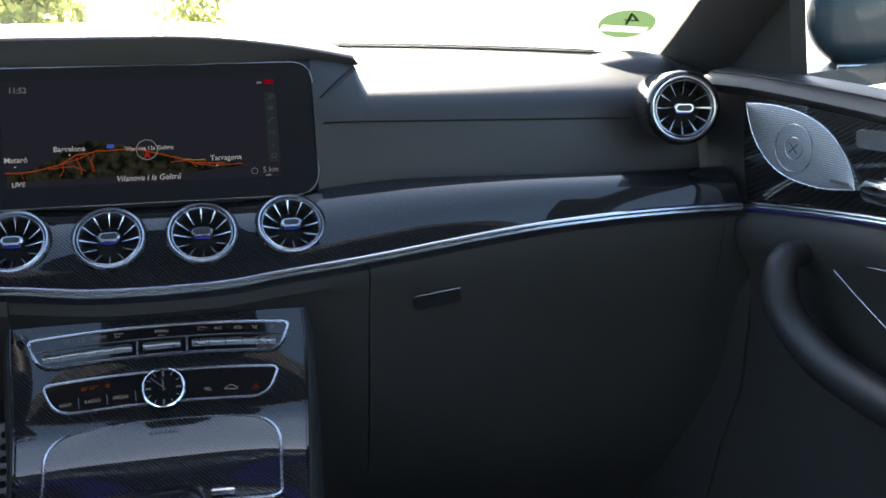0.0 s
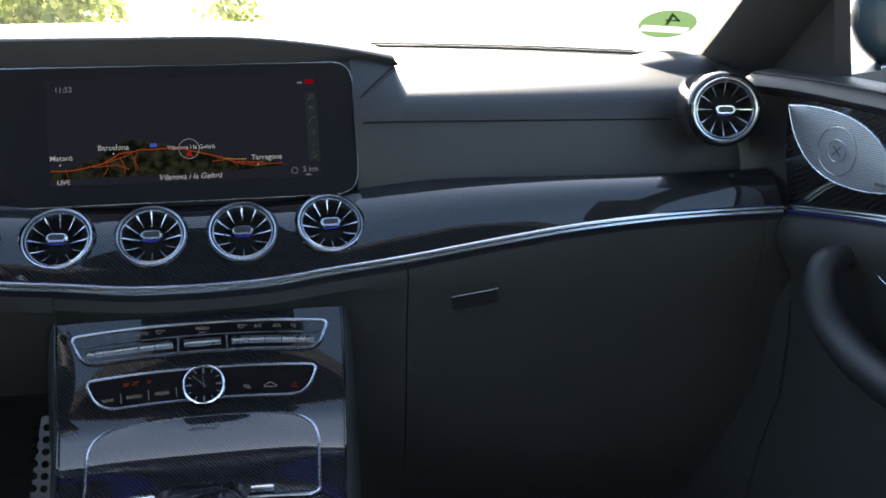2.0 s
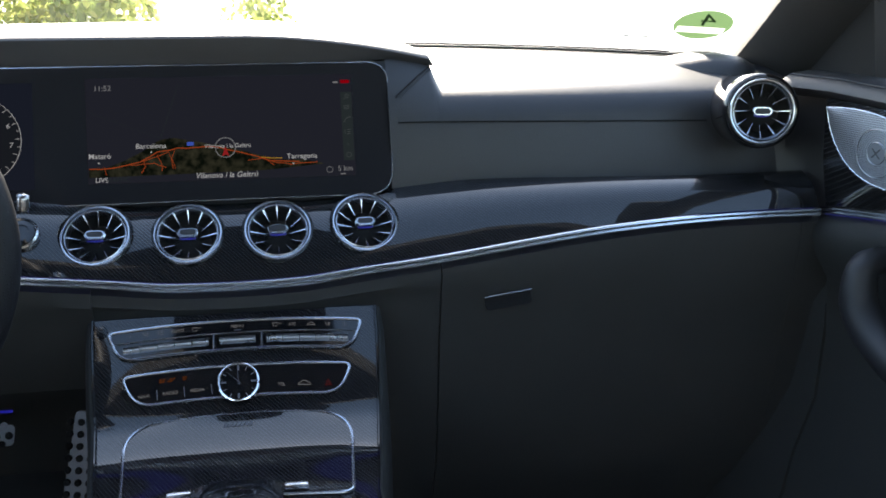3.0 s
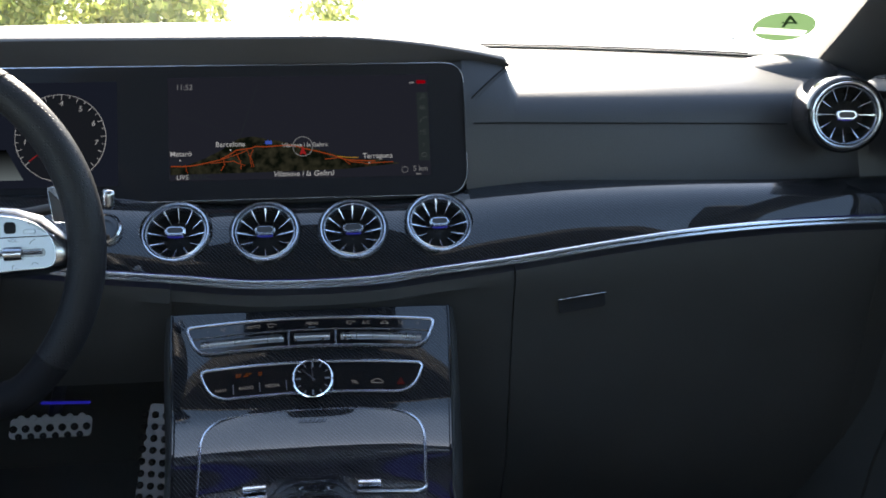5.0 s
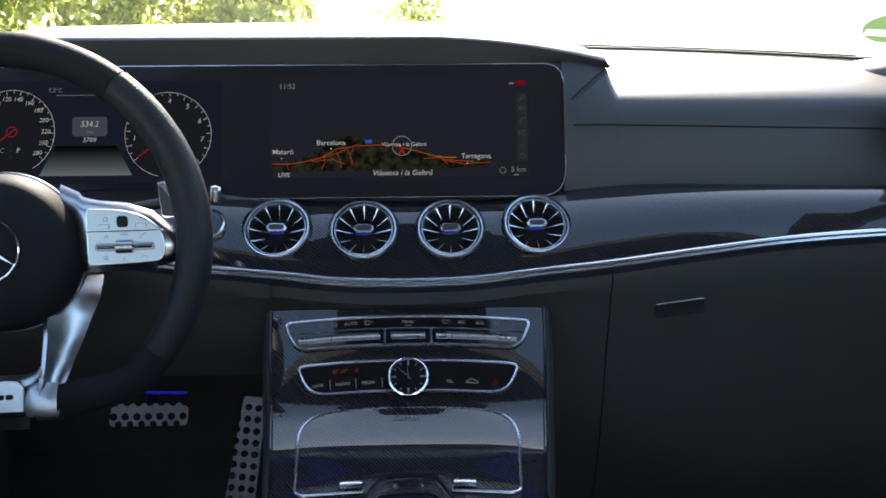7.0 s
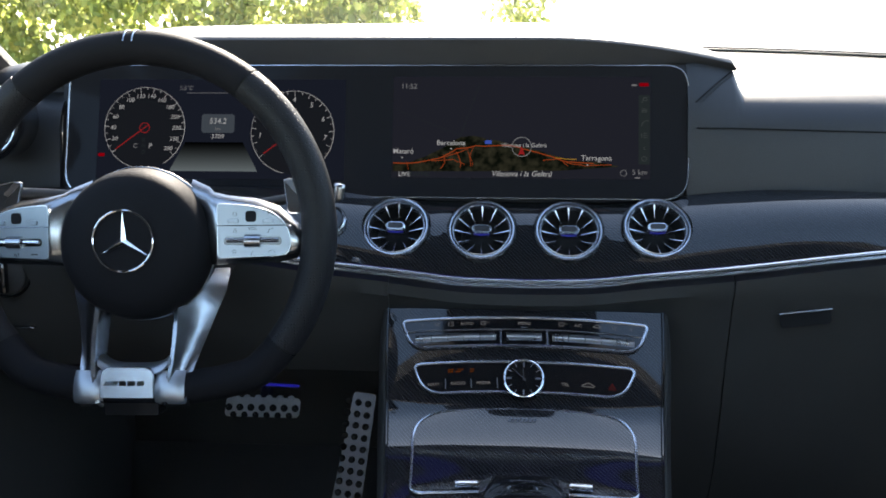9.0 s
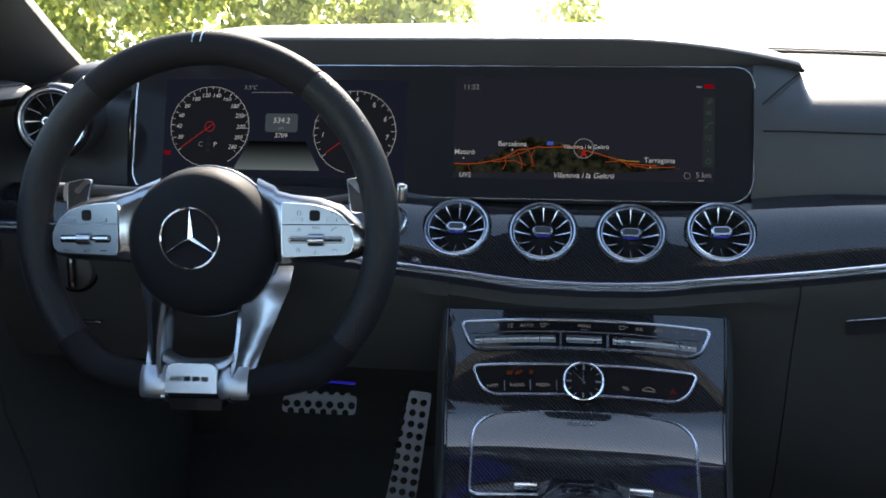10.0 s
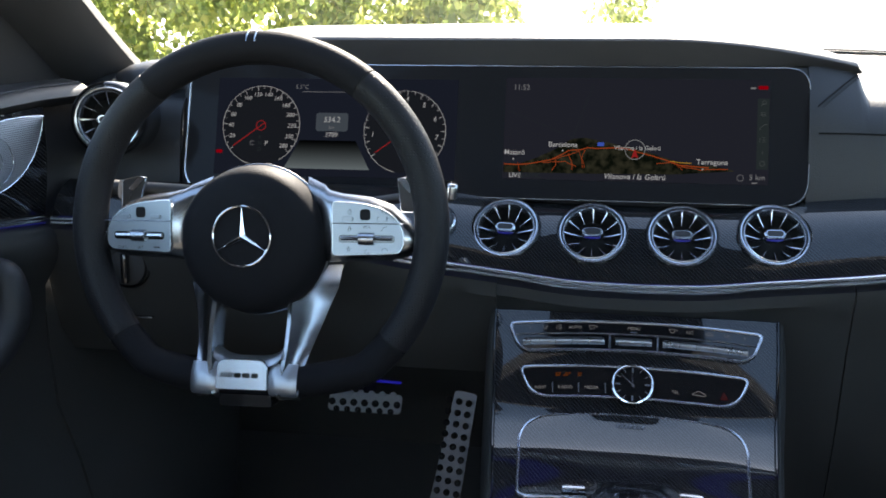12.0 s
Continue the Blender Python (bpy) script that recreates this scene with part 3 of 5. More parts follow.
def con_line(v):
    i = min(max(int(v / 0.002), 0), len(LINE) - 3) + 1
    if v < 0:
        i = 0
    (v0, y0, z0), (v1, y1, z1) = LINE[i], LINE[i + 1]
    t = (v - v0) / (v1 - v0)
    return mix(y0, y1, t), mix(z0, z1, t)


def con(u, v, h=0.0):
    """On the console: u across, v down the slope, h proud of it."""
    (y, z), (ya, za), (yb, zb) = con_line(v), con_line(v - 0.003), con_line(v + 0.003)
    dy, dz = yb - ya, zb - za
    n = Vector((0, dz, -dy)).normalized()
    return Vector((u, y, z)) + n * h


def con_half(v):
    return mix(0.1485, 0.128, max(0.0, v / 0.24) ** 1.5 if v < 0.24 else 1.0)


def bow(u, v, h):
    return con(u, v - 0.0035 - 0.007 * (1 - (u / 0.13) ** 2), h)


ROCKER = bumped(material("satin grey rocker", (0.27, 0.28, 0.30), 0.28, 1.0), 0, 0, vary=0.06, rough_vary=0.05, vscale=60)


SYMBOLS = {
    "seat": [[(-0.5, 0.5), (-0.3, -0.1), (0.2, -0.2), (0.3, -0.5)], [(0.1, 0.3), (0.5, 0.3)], [(0.1, 0.1), (0.5, 0.1)]],
    "fan": [[(-0.5, -0.4), (-0.5, 0.4)], [(-0.1, 0.4), (0.5, 0.4)], [(-0.1, 0.0), (0.5, 0.0)], [(-0.1, -0.4), (0.5, -0.4)]],
    "screen": [[(-0.6, 0.35), (0.6, 0.35), (0.35, -0.35), (-0.35, -0.35), (-0.6, 0.35)], [(0.7, 0.2), (1.2, 0.2)]],
    "car": [[(-0.8, -0.2), (-0.7, 0.0), (-0.4, 0.1), (-0.2, 0.35), (0.3, 0.35), (0.5, 0.05), (0.8, 0.0), (0.8, -0.2), (-0.8, -0.2)]],
    "drop": [[(0.0, 0.35), (-0.2, 0.0), (0.0, -0.25), (0.2, 0.0), (0.0, 0.35)]],
    "home": [[(-0.5, 0.0), (0.0, 0.5), (0.5, 0.0)], [(-0.35, 0.1), (-0.35, -0.5), (0.35, -0.5), (0.35, 0.1)]],
    "back": [[(-0.2, 0.5), (-0.6, 0.2), (-0.2, -0.1)], [(-0.6, 0.2), (0.3, 0.2), (0.6, -0.1), (0.6, -0.4)]],
    "phone": [[(-0.6, -0.5), (-0.2, 0.1), (0.3, 0.4), (0.6, 0.5)], [(-0.6, -0.5), (-0.4, -0.55)], [(0.6, 0.5), (0.65, 0.3)]],
    "hang_up": [[(-0.7, -0.2), (-0.4, 0.2), (0.0, 0.3), (0.4, 0.2), (0.7, -0.2)]],
    "voice": [[(-0.4, -0.5), (-0.1, 0.5)], [(0.2, -0.5), (0.2, 0.5)], [(0.2, 0.0), (0.5, 0.0)]],
    "star": [[(0.6 * (1 if k % 2 == 0 else 0.42) * math.sin(math.pi * k / 5), 0.6 * (1 if k % 2 == 0 else 0.42) * math.cos(math.pi * k / 5)) for k in range(11)]],
    "lens": [[(0.15 + 0.35 * math.cos(a), 0.2 + 0.35 * math.sin(a)) for a in span(0, 2 * math.pi, 13)], [(-0.1, -0.05), (-0.5, -0.5)]],
    "flag": [[(-0.4, -0.3), (-0.4, 0.3), (0.4, 0.3), (0.4, -0.3), (-0.4, -0.3)], [(-0.4, 0.0), (0.4, 0.0)]],
    "ring": [[(0.45 * math.cos(a), 0.45 * math.sin(a)) for a in span(0, 2 * math.pi, 15)]],
    "dot": [[(0.0, -0.25), (0.0, 0.25)]],
    "sound": [[(-0.4, -0.4), (-0.4, 0.3), (0.0, 0.5)], [(0.2, -0.2), (0.5, -0.4)]],
}


def symbol(kind, place, u, v, size, mat, parent, r=0.00028, name="symbol"):
    """A small line symbol; place maps (u, v) with v up."""
    bm = bmesh.new()
    for line in SYMBOLS[kind]:
        tube(bm, [place(u + a * size, v + b * size) for a, b in line], r, 5)
    part(name, bm, mat, parent, smooth=False)


def console():
    c = thing("center_console", "sloping carbon-fibre centre console with chrome-framed control panels", "console", (0, -0.2, 0.3))
    vs = span(-0.003, 0.40, 44)
    part("carbon_face", sheet([[con(u * con_half(v), v, -0.002 * abs(u) ** 8) for u in span(-1, 1, 15)] for v in vs], 0.003), CARBON, c, "lacquered carbon-fibre face")
    for s in (-1, 1):
        rows = []
        for v in vs:
            w = con_half(v)
            p = con(0, v)
            rows.append([Vector((s * (w + dx), p.y + dy, p.z + dz)) for dx, dy, dz in ((0.001, 0, -0.002), (0.0035, 0, -0.001), (0.006, 0, -0.004), (0.010, 0, -0.03), (0.014, 0.0, -0.12), (0.016, 0.0, -0.40))])
        part("side_wall", sheet(rows, 0.003), LEATHER_SOFT, c, "black leather-covered console side")
        part("edge_line", tube(bmesh.new(), [con(s * (con_half(v) + 0.0004), v, 0.0004) for v in vs], 0.0012, 6), GLOSS, c, "gloss black edge")
    # climate controls
    shape = round_poly([(-0.133, 0.0175), (0.133, 0.0175), (0.120, 0.0505), (-0.120, 0.0505)], [0.007, 0.007, 0.016, 0.016], 5)
    dense = []
    for a, b in zip(shape, shape[1:] + shape[:1]):
        n = max(1, int((Vector(b) - Vector(a)).length / 0.012))
        dense += [tuple(Vector(a).lerp(Vector(b), i / n)) for i in range(n)]
    panel_c = part("climate_panel", plate(bmesh.new(), dense, 0.0022, bow), GLOSS, c, "gloss black climate control panel")
    part("frame", outline(bmesh.new(), dense, 0.0019, bow, 0.0022), CHROME, panel_c, "satin chrome frame")
    part("divider", tube(bmesh.new(), [bow(u, 0.0315, 0.0022) for u in span(-0.125, 0.125, 24)], 0.0011, 6), CHROME, panel_c)
    for s in (-1, 1):
        part("divider", tube(bmesh.new(), [bow(s * 0.025, v, 0.0022) for v in (0.0315, 0.0415, 0.0500)], 0.0011, 6), CHROME, panel_c)
    for a, b, n in ((-0.117, -0.030, 5), (-0.019, 0.019, 1), (0.030, 0.117, 5)):
        for k in range(n):
            u0, u1 = mix(a, b, k / n) + 0.0003, mix(a, b, (k + 1) / n) - 0.0003
            bm = bmesh.new()
            rows = [[bow(u, v, h) for v, h in ((0.0360, 0.002), (0.0363, 0.0046), (0.0375, 0.0060), (0.0395, 0.0058), (0.0425, 0.0042), (0.0440, 0.002))] for u in span(u0, u1, 4)]
            loft(bm, rows, caps=True)
            part("button", bm, ROCKER, panel_c, "chrome rocker button")
    for u, t in ((-0.062, "AUTO"), (0.0, "MENU"), (0.058, "A/C")):
        words(t, 0.0050, lambda a, b, h, u=u: bow(u + a, 0.0245 - b, 0.0028), UI_GREY, "lettering", panel_c)
    for u, kind in ((-0.110, "dot"), (-0.094, "seat"), (-0.079, "fan"), (-0.044, "screen"), (0.040, "screen"), (0.078, "car"), (0.096, "seat"), (0.114, "drop")):
        symbol(kind, lambda a, b: bow(a, -b, 0.0026), u, -0.0242, 0.0052, UI_GREY, panel_c)
    part("bar", plate(bmesh.new(), rrect(0.0075, 0.0008, 0.0003, 2, 0.0, 0.0287), 0.0002, lambda a, b, h: bow(a, b, 0.0024 + h)), UI_DIM, panel_c, smooth=False)
    # radio controls with the clock
    shape = round_poly([(-0.118, 0.0655), (0.118, 0.0655), (0.104, 0.0995), (-0.104, 0.0995)], [0.009, 0.009, 0.020, 0.020], 5)
    dense = []
    for a, b in zip(shape, shape[1:] + shape[:1]):
        n = max(1, int((Vector(b) - Vector(a)).length / 0.012))
        dense += [tuple(Vector(a).lerp(Vector(b), i / n)) for i in range(n)]
    def low_bow(u, v, h):
        return con(u, v - 0.0015 - 0.006 * (1 - (u / 0.118) ** 2), h)
    radio = part("radio_panel", plate(bmesh.new(), dense, 0.0022, low_bow), GLOSS, c, "gloss black radio control panel")
    part("frame", outline(bmesh.new(), dense, 0.0016, low_bow, 0.0022), CHROME, radio, "satin chrome frame")
    for u, t in ((-0.095, "NAVI"), (-0.069, "RADIO"), (-0.042, "MEDIA"), (0.0435, "TEL")):
        words(t, 0.0050, lambda a, b, h, u=u: low_bow(u + a, 0.0895 - b, 0.0028), UI_GREY, "lettering", radio)
    for u in (-0.0825, -0.0555, -0.028):
        bm = plate(bmesh.new(), [(u - 0.0004, 0.084), (u + 0.0004, 0.084), (u + 0.0012, 0.095), (u + 0.0004, 0.095)], 0.0003, lambda a, b, h: low_bow(a, b, 0.0023 + h))
        part("groove", bm, UI_DIM, radio)
    for u, w in ((-0.072, 0.017), (-0.051, 0.012)):
        bm = bmesh.new()
        for row, share in ((0.0738, 1.0), (0.0762, 0.8)):
            for k in range(5 if w > 0.015 else 3):
                step = w / 5
                if (k + int(row * 1e4)) % 4:
                    plate(bm, rrect(step * 0.7, 0.0013, 0.0003, 2, u - w * 0.4 + step * k * share, row), 0.0002, lambda a, b, h: low_bow(a, b, 0.0024 + h))
        part("warning_light", bm, UI_ORANGE, radio, "dim orange lettering bars", smooth=False)
    # car symbol and hazard triangle
    car = [(-0.0065, 0.0015), (-0.006, 0.0), (-0.0035, -0.0008), (-0.0015, -0.0026), (0.002, -0.0026), (0.0045, -0.0006), (0.0065, 0.0), (0.0065, 0.0018)]
    part("car_symbol", outline(bmesh.new(), [(0.067 + a, 0.0885 + b) for a, b in car], 0.00035, low_bow, 0.0026, 5), UI_GREY, radio)
    for size in (0.0046, 0.0022):
        tri = [(0.092 + size * math.sin(2 * math.pi * k / 3), 0.0887 - size * math.cos(2 * math.pi * k / 3)) for k in range(3)]
        part("hazard_triangle", outline(bmesh.new(), tri, 0.00035, low_bow, 0.0026, 5), HAZARD, radio, "red warning triangle")
    # analogue clock
    def cl(a, b, h):
        return con(a, 0.0780 - b, h)
    clock = part("clock", plate(bmesh.new(), rrect(0.0385, 0.0385, 0.0192, 10), 0.006, cl), GLOSS, c, "round analogue clock with chrome bezel")
    part("bezel", outline(bmesh.new(), rrect(0.0405, 0.0405, 0.0202, 10), 0.0013, cl, 0.0065), POLISH, clock, "polished chrome bezel")
    for k in range(12):
        a = radians(30 * k)
        d0, d1 = (0.0145, 0.018) if k % 3 else (0.0125, 0.018)
        w = 0.0004 if k % 3 else 0.0009
        q = lambda r, o: (r * math.sin(a) + o * math.cos(a), r * math.cos(a) - o * math.sin(a))
        part("hour_mark", plate(bmesh.new(), [q(d0, -w), q(d1, -w), q(d1, w), q(d0, w)], 0.0003, lambda x, y, h: cl(x, y, 0.0061 + h)), UI_DIM, clock)
    for ang, ln, w in ((-4, 0.011, 0.0009), (-48, 0.0165, 0.0006)):
        a = radians(ang)
        q = lambda r, o: (r * math.sin(a) + o * math.cos(a), r * math.cos(a) - o * math.sin(a))
        part("clock_hand", plate(bmesh.new(), [q(-0.003, -w), q(ln, -w * 0.5), q(ln, w * 0.5), q(-0.003, w)], 0.0005, lambda x, y, h: cl(x, y, 0.0068 + h)), CHROME, clock)
    # lidded tray
    shape = round_poly([(-0.114, 0.118), (0.114, 0.118), (0.105, 0.245), (-0.105, 0.245)], [0.036, 0.036, 0.014, 0.014], 8)
    dense = []
    for a, b in zip(shape, shape[1:] + shape[:1]):
        n = max(1, int((Vector(b) - Vector(a)).length / 0.014))
        dense += [tuple(Vector(a).lerp(Vector(b), i / n)) for i in range(n)]
    def lid_bow(u, v, h):
        return con(u, v + 0.003 - 0.010 * (1 - (u / 0.114) ** 2), h)
    us = span(-1, 1, 17)
    rows = []
    for v in span(0.119, 0.243, 18):
        w = mix(0.112, 0.104, (v - 0.118) / 0.127) * (1 - 0.20 * max(0, 1 - (v - 0.119) / 0.026) ** 2 - 0.08 * max(0, 1 - (0.243 - v) / 0.012) ** 2)
        rows.append([lid_bow(u * w, v, 0.0022 + 0.002 * (1 - u**2)) for u in us])
    lid = part("tray_lid", sheet(rows, 0.002), CARBON, c, "closed carbon-fibre tray lid")
    part("lid_frame", outline(bmesh.new(), dense, 0.0018, lid_bow, 0.0018), CHROME, lid, "satin chrome lid frame")
    bm = bmesh.new()
    for k in range(7):
        u = -0.014 + 0.0042 * k
        plate(bm, [(u, 0.1325), (u + 0.0028, 0.1325), (u + 0.0005, 0.1370), (u - 0.0023, 0.1370)], 0.0003, lambda a, b, h: lid_bow(a, b, 0.0046 + h))
    part("badge_bars", bm, UI_DIM, lid, "small dark slanted badge bars", smooth=False)
    return c


def controller():
    """Front end of the control unit that stands behind the tray."""
    k = thing("control_unit", "black rounded control unit with chrome side keys on the console", "controller", (0, -0.25, 0.625))
    bm = bmesh.new()
    rows = []
    for y, hw, z in ((-0.222, 0.030, 0.668), (-0.226, 0.037, 0.679), (-0.238, 0.040, 0.686), (-0.30, 0.042, 0.690), (-0.36, 0.040, 0.685)):
        rows.append([Vector((u * hw, y + 0.004 * u * u, z - 0.010 * abs(u) ** 4)) for u in span(-1, 1, 11)])
    rows.insert(0, [Vector((p.x, p.y, 0.615)) for p in rows[0]])
    part("rest", sheet(rows, 0.004), GLOSS, k, "gloss black hand rest")
    for s in (-1, 1):
        bm = bmesh.new()
        box(bm, (0.022, 0.006, 0.006), pose(s * 0.053, -0.224, 0.6685, 5, 0, -s * 4), 0.002)
        part("key", bm, CHROME, k, "chrome key")


UI_WHITE = glow("display white", (0.85, 0.88, 0.95), 0.075)
# Shared with the displays; a glow stands for white paint on console print and stalk ring.
UI_GREY = glow("glowing white print", (0.6, 0.63, 0.7), 0.045)
UI_DIM = bumped(material("dim grey print", (0.10, 0.10, 0.11), 0.5), 0, 0, vary=0.1)
UI_RED = glow("red mark", (0.9, 0.05, 0.06), 0.045)
# The hazard triangle's print is given a glow to look brighter.
HAZARD = glow("glowing red print", (0.8, 0.12, 0.14), 0.022)
UI_ORANGE = glow("orange lettering", (1.0, 0.25, 0.02), 0.018)
console()
controller()

# ---------- steering wheel ----------
WM = pose(-0.372, -0.163, 0.881, 78, 0, 0) @ pose(0, 0, 0, 0, 0, 1.2)


def perforated():
    m = material("perforated leather", (0.014, 0.014, 0.016), 0.5, spec=0.25)
    b = m.node_tree.nodes["Principled BSDF"]
    co = m.node_tree.nodes.new("ShaderNodeTexCoord")
    v = node(m, "ShaderNodeTexVoronoi", Scale=330.0, Randomness=0.15)
    join(m, co, "Object", v, "Vector")
    r = m.node_tree.nodes.new("ShaderNodeMapRange")
    r.inputs["From Min"].default_value, r.inputs["From Max"].default_value = 0.15, 0.32
    join(m, v, "Distance", r, "Value")
    bu = node(m, "ShaderNodeBump", Strength=0.5, Distance=0.0007)
    join(m, r, "Result", bu, "Height")
    join(m, bu, "Normal", b, "Normal")
    return m


PERF = perforated()


def rim_point(a):
    r = 0.1755
    x, y = r * math.cos(a), r * math.sin(a)
    low = -0.136
    if y < low:
        y = low + (y - low) * 0.42
    return WM @ Vector((x + 0.001, y + 0.0095, 0.0))


def wl(u, v, h=0.0):
    return WM @ Vector((u, v, h))


def steering_wheel():
    w = thing("steering_wheel", "flat-bottomed black leather steering wheel with silver spokes", "steering wheel", (-0.372, -0.163, 0.70))
    up = WM.to_3x3() @ Vector((0, 0, 1))
    for nm, a0, a1, mat, rr, lab in (("rim_top", 52, 128, WHEEL, 0.0165, "smooth leather"), ("rim_grip", -38, 52, PERF, 0.0168, "perforated leather"), ("rim_grip", 128, 218, PERF, 0.0168, "perforated leather"), ("rim_bottom", 218, 322, WHEEL, 0.0163, "smooth leather")):
        path = [rim_point(radians(a)) for a in span(a0 + 0.25, a1 - 0.25, 30)]
        part(nm, tube(bmesh.new(), path, rr, 18, flat=1.12, up=up), mat, w, lab)
    for a in (52, 128, -38, 218):
        p, q = rim_point(radians(a - 0.35)), rim_point(radians(a + 0.35))
        part("seam", tube(bmesh.new(), [p, q], 0.0160, 18, flat=1.12, up=up), SEAM, w)
    # Arcs follow only the stretch that catches light; the mark's dark rest is left off.
    for da in (-1.3, 1.3):
        q = radians(90 + da)
        out = WM.to_3x3() @ Vector((math.cos(q), math.sin(q), 0))
        arc = [rim_point(q) + out * (0.0166 * math.cos(a)) + up * (0.0186 * math.sin(a)) for a in span(radians(-20), radians(80), 12)]
        part("top_mark", tube(bmesh.new(), arc, 0.0007, 6), ALU, w, "thin aluminium mark on the rim's top, drawn only where lit")
    # airbag cover
    prof = [(0.0705, -0.030), (0.0735, -0.012), (0.0725, 0.002), (0.0695, 0.016), (0.064, 0.0265), (0.052, 0.0325), (0.035, 0.0355), (0.0005, 0.0365)]
    part("airbag_cover", lathe(bmesh.new(), prof, 56, WM @ pose(0, -0.002, 0)), WHEEL, w, "round black airbag cover")
    part("cover_ring", lathe(bmesh.new(), [(0.0735, -0.010), (0.0749, -0.009), (0.0747, -0.007), (0.0735, -0.006)], 56, WM @ pose(0, -0.002, 0)), CHROME, w, "thin bright ring")
    ring = tube(bmesh.new(), [wl(0.0285 * math.cos(a), 0.0285 * math.sin(a) + 0.002, 0.0375) for a in span(0, 2 * math.pi * 47 / 48, 48)], 0.0013, 8, closed=True)
    em = part("emblem", ring, POLISH, w, "round chrome emblem ring")
    for k in range(3):
        a = radians(90 + 120 * k)
        bm = bmesh.new()
        t, s = Vector((math.cos(a), math.sin(a))), Vector((-math.sin(a), math.cos(a)))
        tip, l, r2 = t * 0.0283, s * 0.0032 + t * 0.0019, s * -0.0032 + t * 0.0019
        vs = [bm.verts.new(wl(p[0], p[1] + 0.002, h)) for p, h in (((0, 0), 0.0418), (l, 0.0375), (tip, 0.0378), (r2, 0.0375))]
        bm.faces.new((vs[0], vs[1], vs[2]))
        bm.faces.new((vs[0], vs[2], vs[3]))
        part("emblem_arm", bm, POLISH, em, smooth=False)
    # side spokes with key pads
    for s in (-1, 1):
        rows = []
        for u, a, b, h in ((0.050, 0.060, -0.020, -0.006), (0.068, 0.052, -0.0235, 0.000), (0.074, 0.047, -0.0235, 0.006), (0.088, 0.0435, -0.0225, 0.008), (0.115, 0.0405, -0.0215, 0.007), (0.137, 0.033, -0.0205, 0.005), (0.154, 0.018, -0.0165, 0.002), (0.1600, 0.008, -0.009, -0.002)):
            rows.append([wl(s * u, mix(b, a, t), h + 0.004 * math.sin(math.pi * t) - 0.010 * (abs(2 * t - 1) ** 6)) for t in span(0, 1, 12)])
        spoke = part("spoke", sheet(rows, 0.006), ALU, w, "satin silver side spoke")
        pad = round_poly([(s * 0.080, -0.0180), (s * 0.1520, -0.0150), (s * 0.1540, 0.010), (s * 0.138, 0.0290), (s * 0.114, 0.0360), (s * 0.080, 0.0385)], [0.004, 0.010, 0.014, 0.014, 0.012, 0.004], 5)
        pad = [(s * 0.1155 + (u - s * 0.1155) * 0.94, 0.0085 + (v - 0.0085) * 0.91) for u, v in pad]
        def pp(u, v, h):
            return wl(u, v, 0.0125 - 0.06 * (abs(u) - 0.080) + h)
        key = part("key_pad", plate(bmesh.new(), pad, 0.0022, pp, 0.0006), KEYPAD, spoke, "pale silver key pad")
        part("key_pad_rim", outline(bmesh.new(), pad, 0.0008, pp, 0.0012, 6), ALU, spoke)
        part("touch_key", plate(bmesh.new(), rrect(0.0100, 0.0105, 0.003, 4, s * 0.114, 0.0235), 0.0009, lambda u, v, h: pp(u, v, 0.0022 + h)), MATTE, spoke, "black square touch key")
        for du in (-0.0165, 0.0165):
            part("small_key", plate(bmesh.new(), rrect(0.0105, 0.0042, 0.0018, 4, s * 0.114 + du, 0.0195), 0.0022, lambda u, v, h: pp(u, v, 0.0020 + h), 0.0006), KEYPAD, spoke)
        part("roller_slot", plate(bmesh.new(), rrect(0.054, 0.0075, 0.003, 4, s * 0.1155, 0.0005), 0.0005, lambda u, v, h: pp(u, v, 0.0023 + h)), GLOSS, spoke, "dark slot")
        for du in (-1, 1):
            part("roller_bar", tube(bmesh.new(), [pp(s * 0.1155 + du * 0.008, 0.0010, 0.0030), pp(s * 0.1155 + du * 0.0245, 0.0010, 0.0030)], 0.0022, 8), CHROME, spoke)
        bm = tube(bmesh.new(), [pp(s * 0.1155 - 0.0075, 0.0005, 0.0022), pp(s * 0.1155 + 0.0075, 0.0005, 0.0022)], 0.0062, 16)
        part("roller", bm, ALU, spoke, "knurled silver roller")
        mark = lambda a, b: pp(a, b, 0.0024)
        if s > 0:
            for kind, u, v in (("home", -0.0165, 0.0262), ("back", 0.0165, 0.0262), ("voice", -0.0165, 0.0100), ("phone", 0.0165, 0.0105), ("star", -0.0175, -0.0095), ("sound", 0.0, -0.0118), ("hang_up", 0.0175, -0.0095)):
                symbol(kind, mark, s * 0.1155 + u, v, 0.0042, MARK, spoke, 0.00026, "key_mark")
            words("VOL", 0.0042, lambda a, b, h: pp(0.1155 + a, 0.0120 + b, 0.0025), MARK, "lettering", spoke)
        else:
            for t, u in (("CNCL", -0.0185), ("SET", 0.0010)):
                words(t, 0.0040, lambda a, b, h: pp(-0.1155 + u + a, -0.0115 + b, 0.0025), MARK, "lettering", spoke)
            part("key_mark", plate(bmesh.new(), rrect(0.0070, 0.0012, 0.0004, 2, -0.0965, -0.0110), 0.0002, lambda a, b, h: pp(a, b, 0.0023 + h)), MARK, spoke, smooth=False)
        part("pad_groove", tube(bmesh.new(), [pp(s * u, 0.0150, 0.0021) for u in span(0.0815, 0.1535, 9)], 0.0005, 6), DARKCHROME, spoke, "thin groove across the key pad")
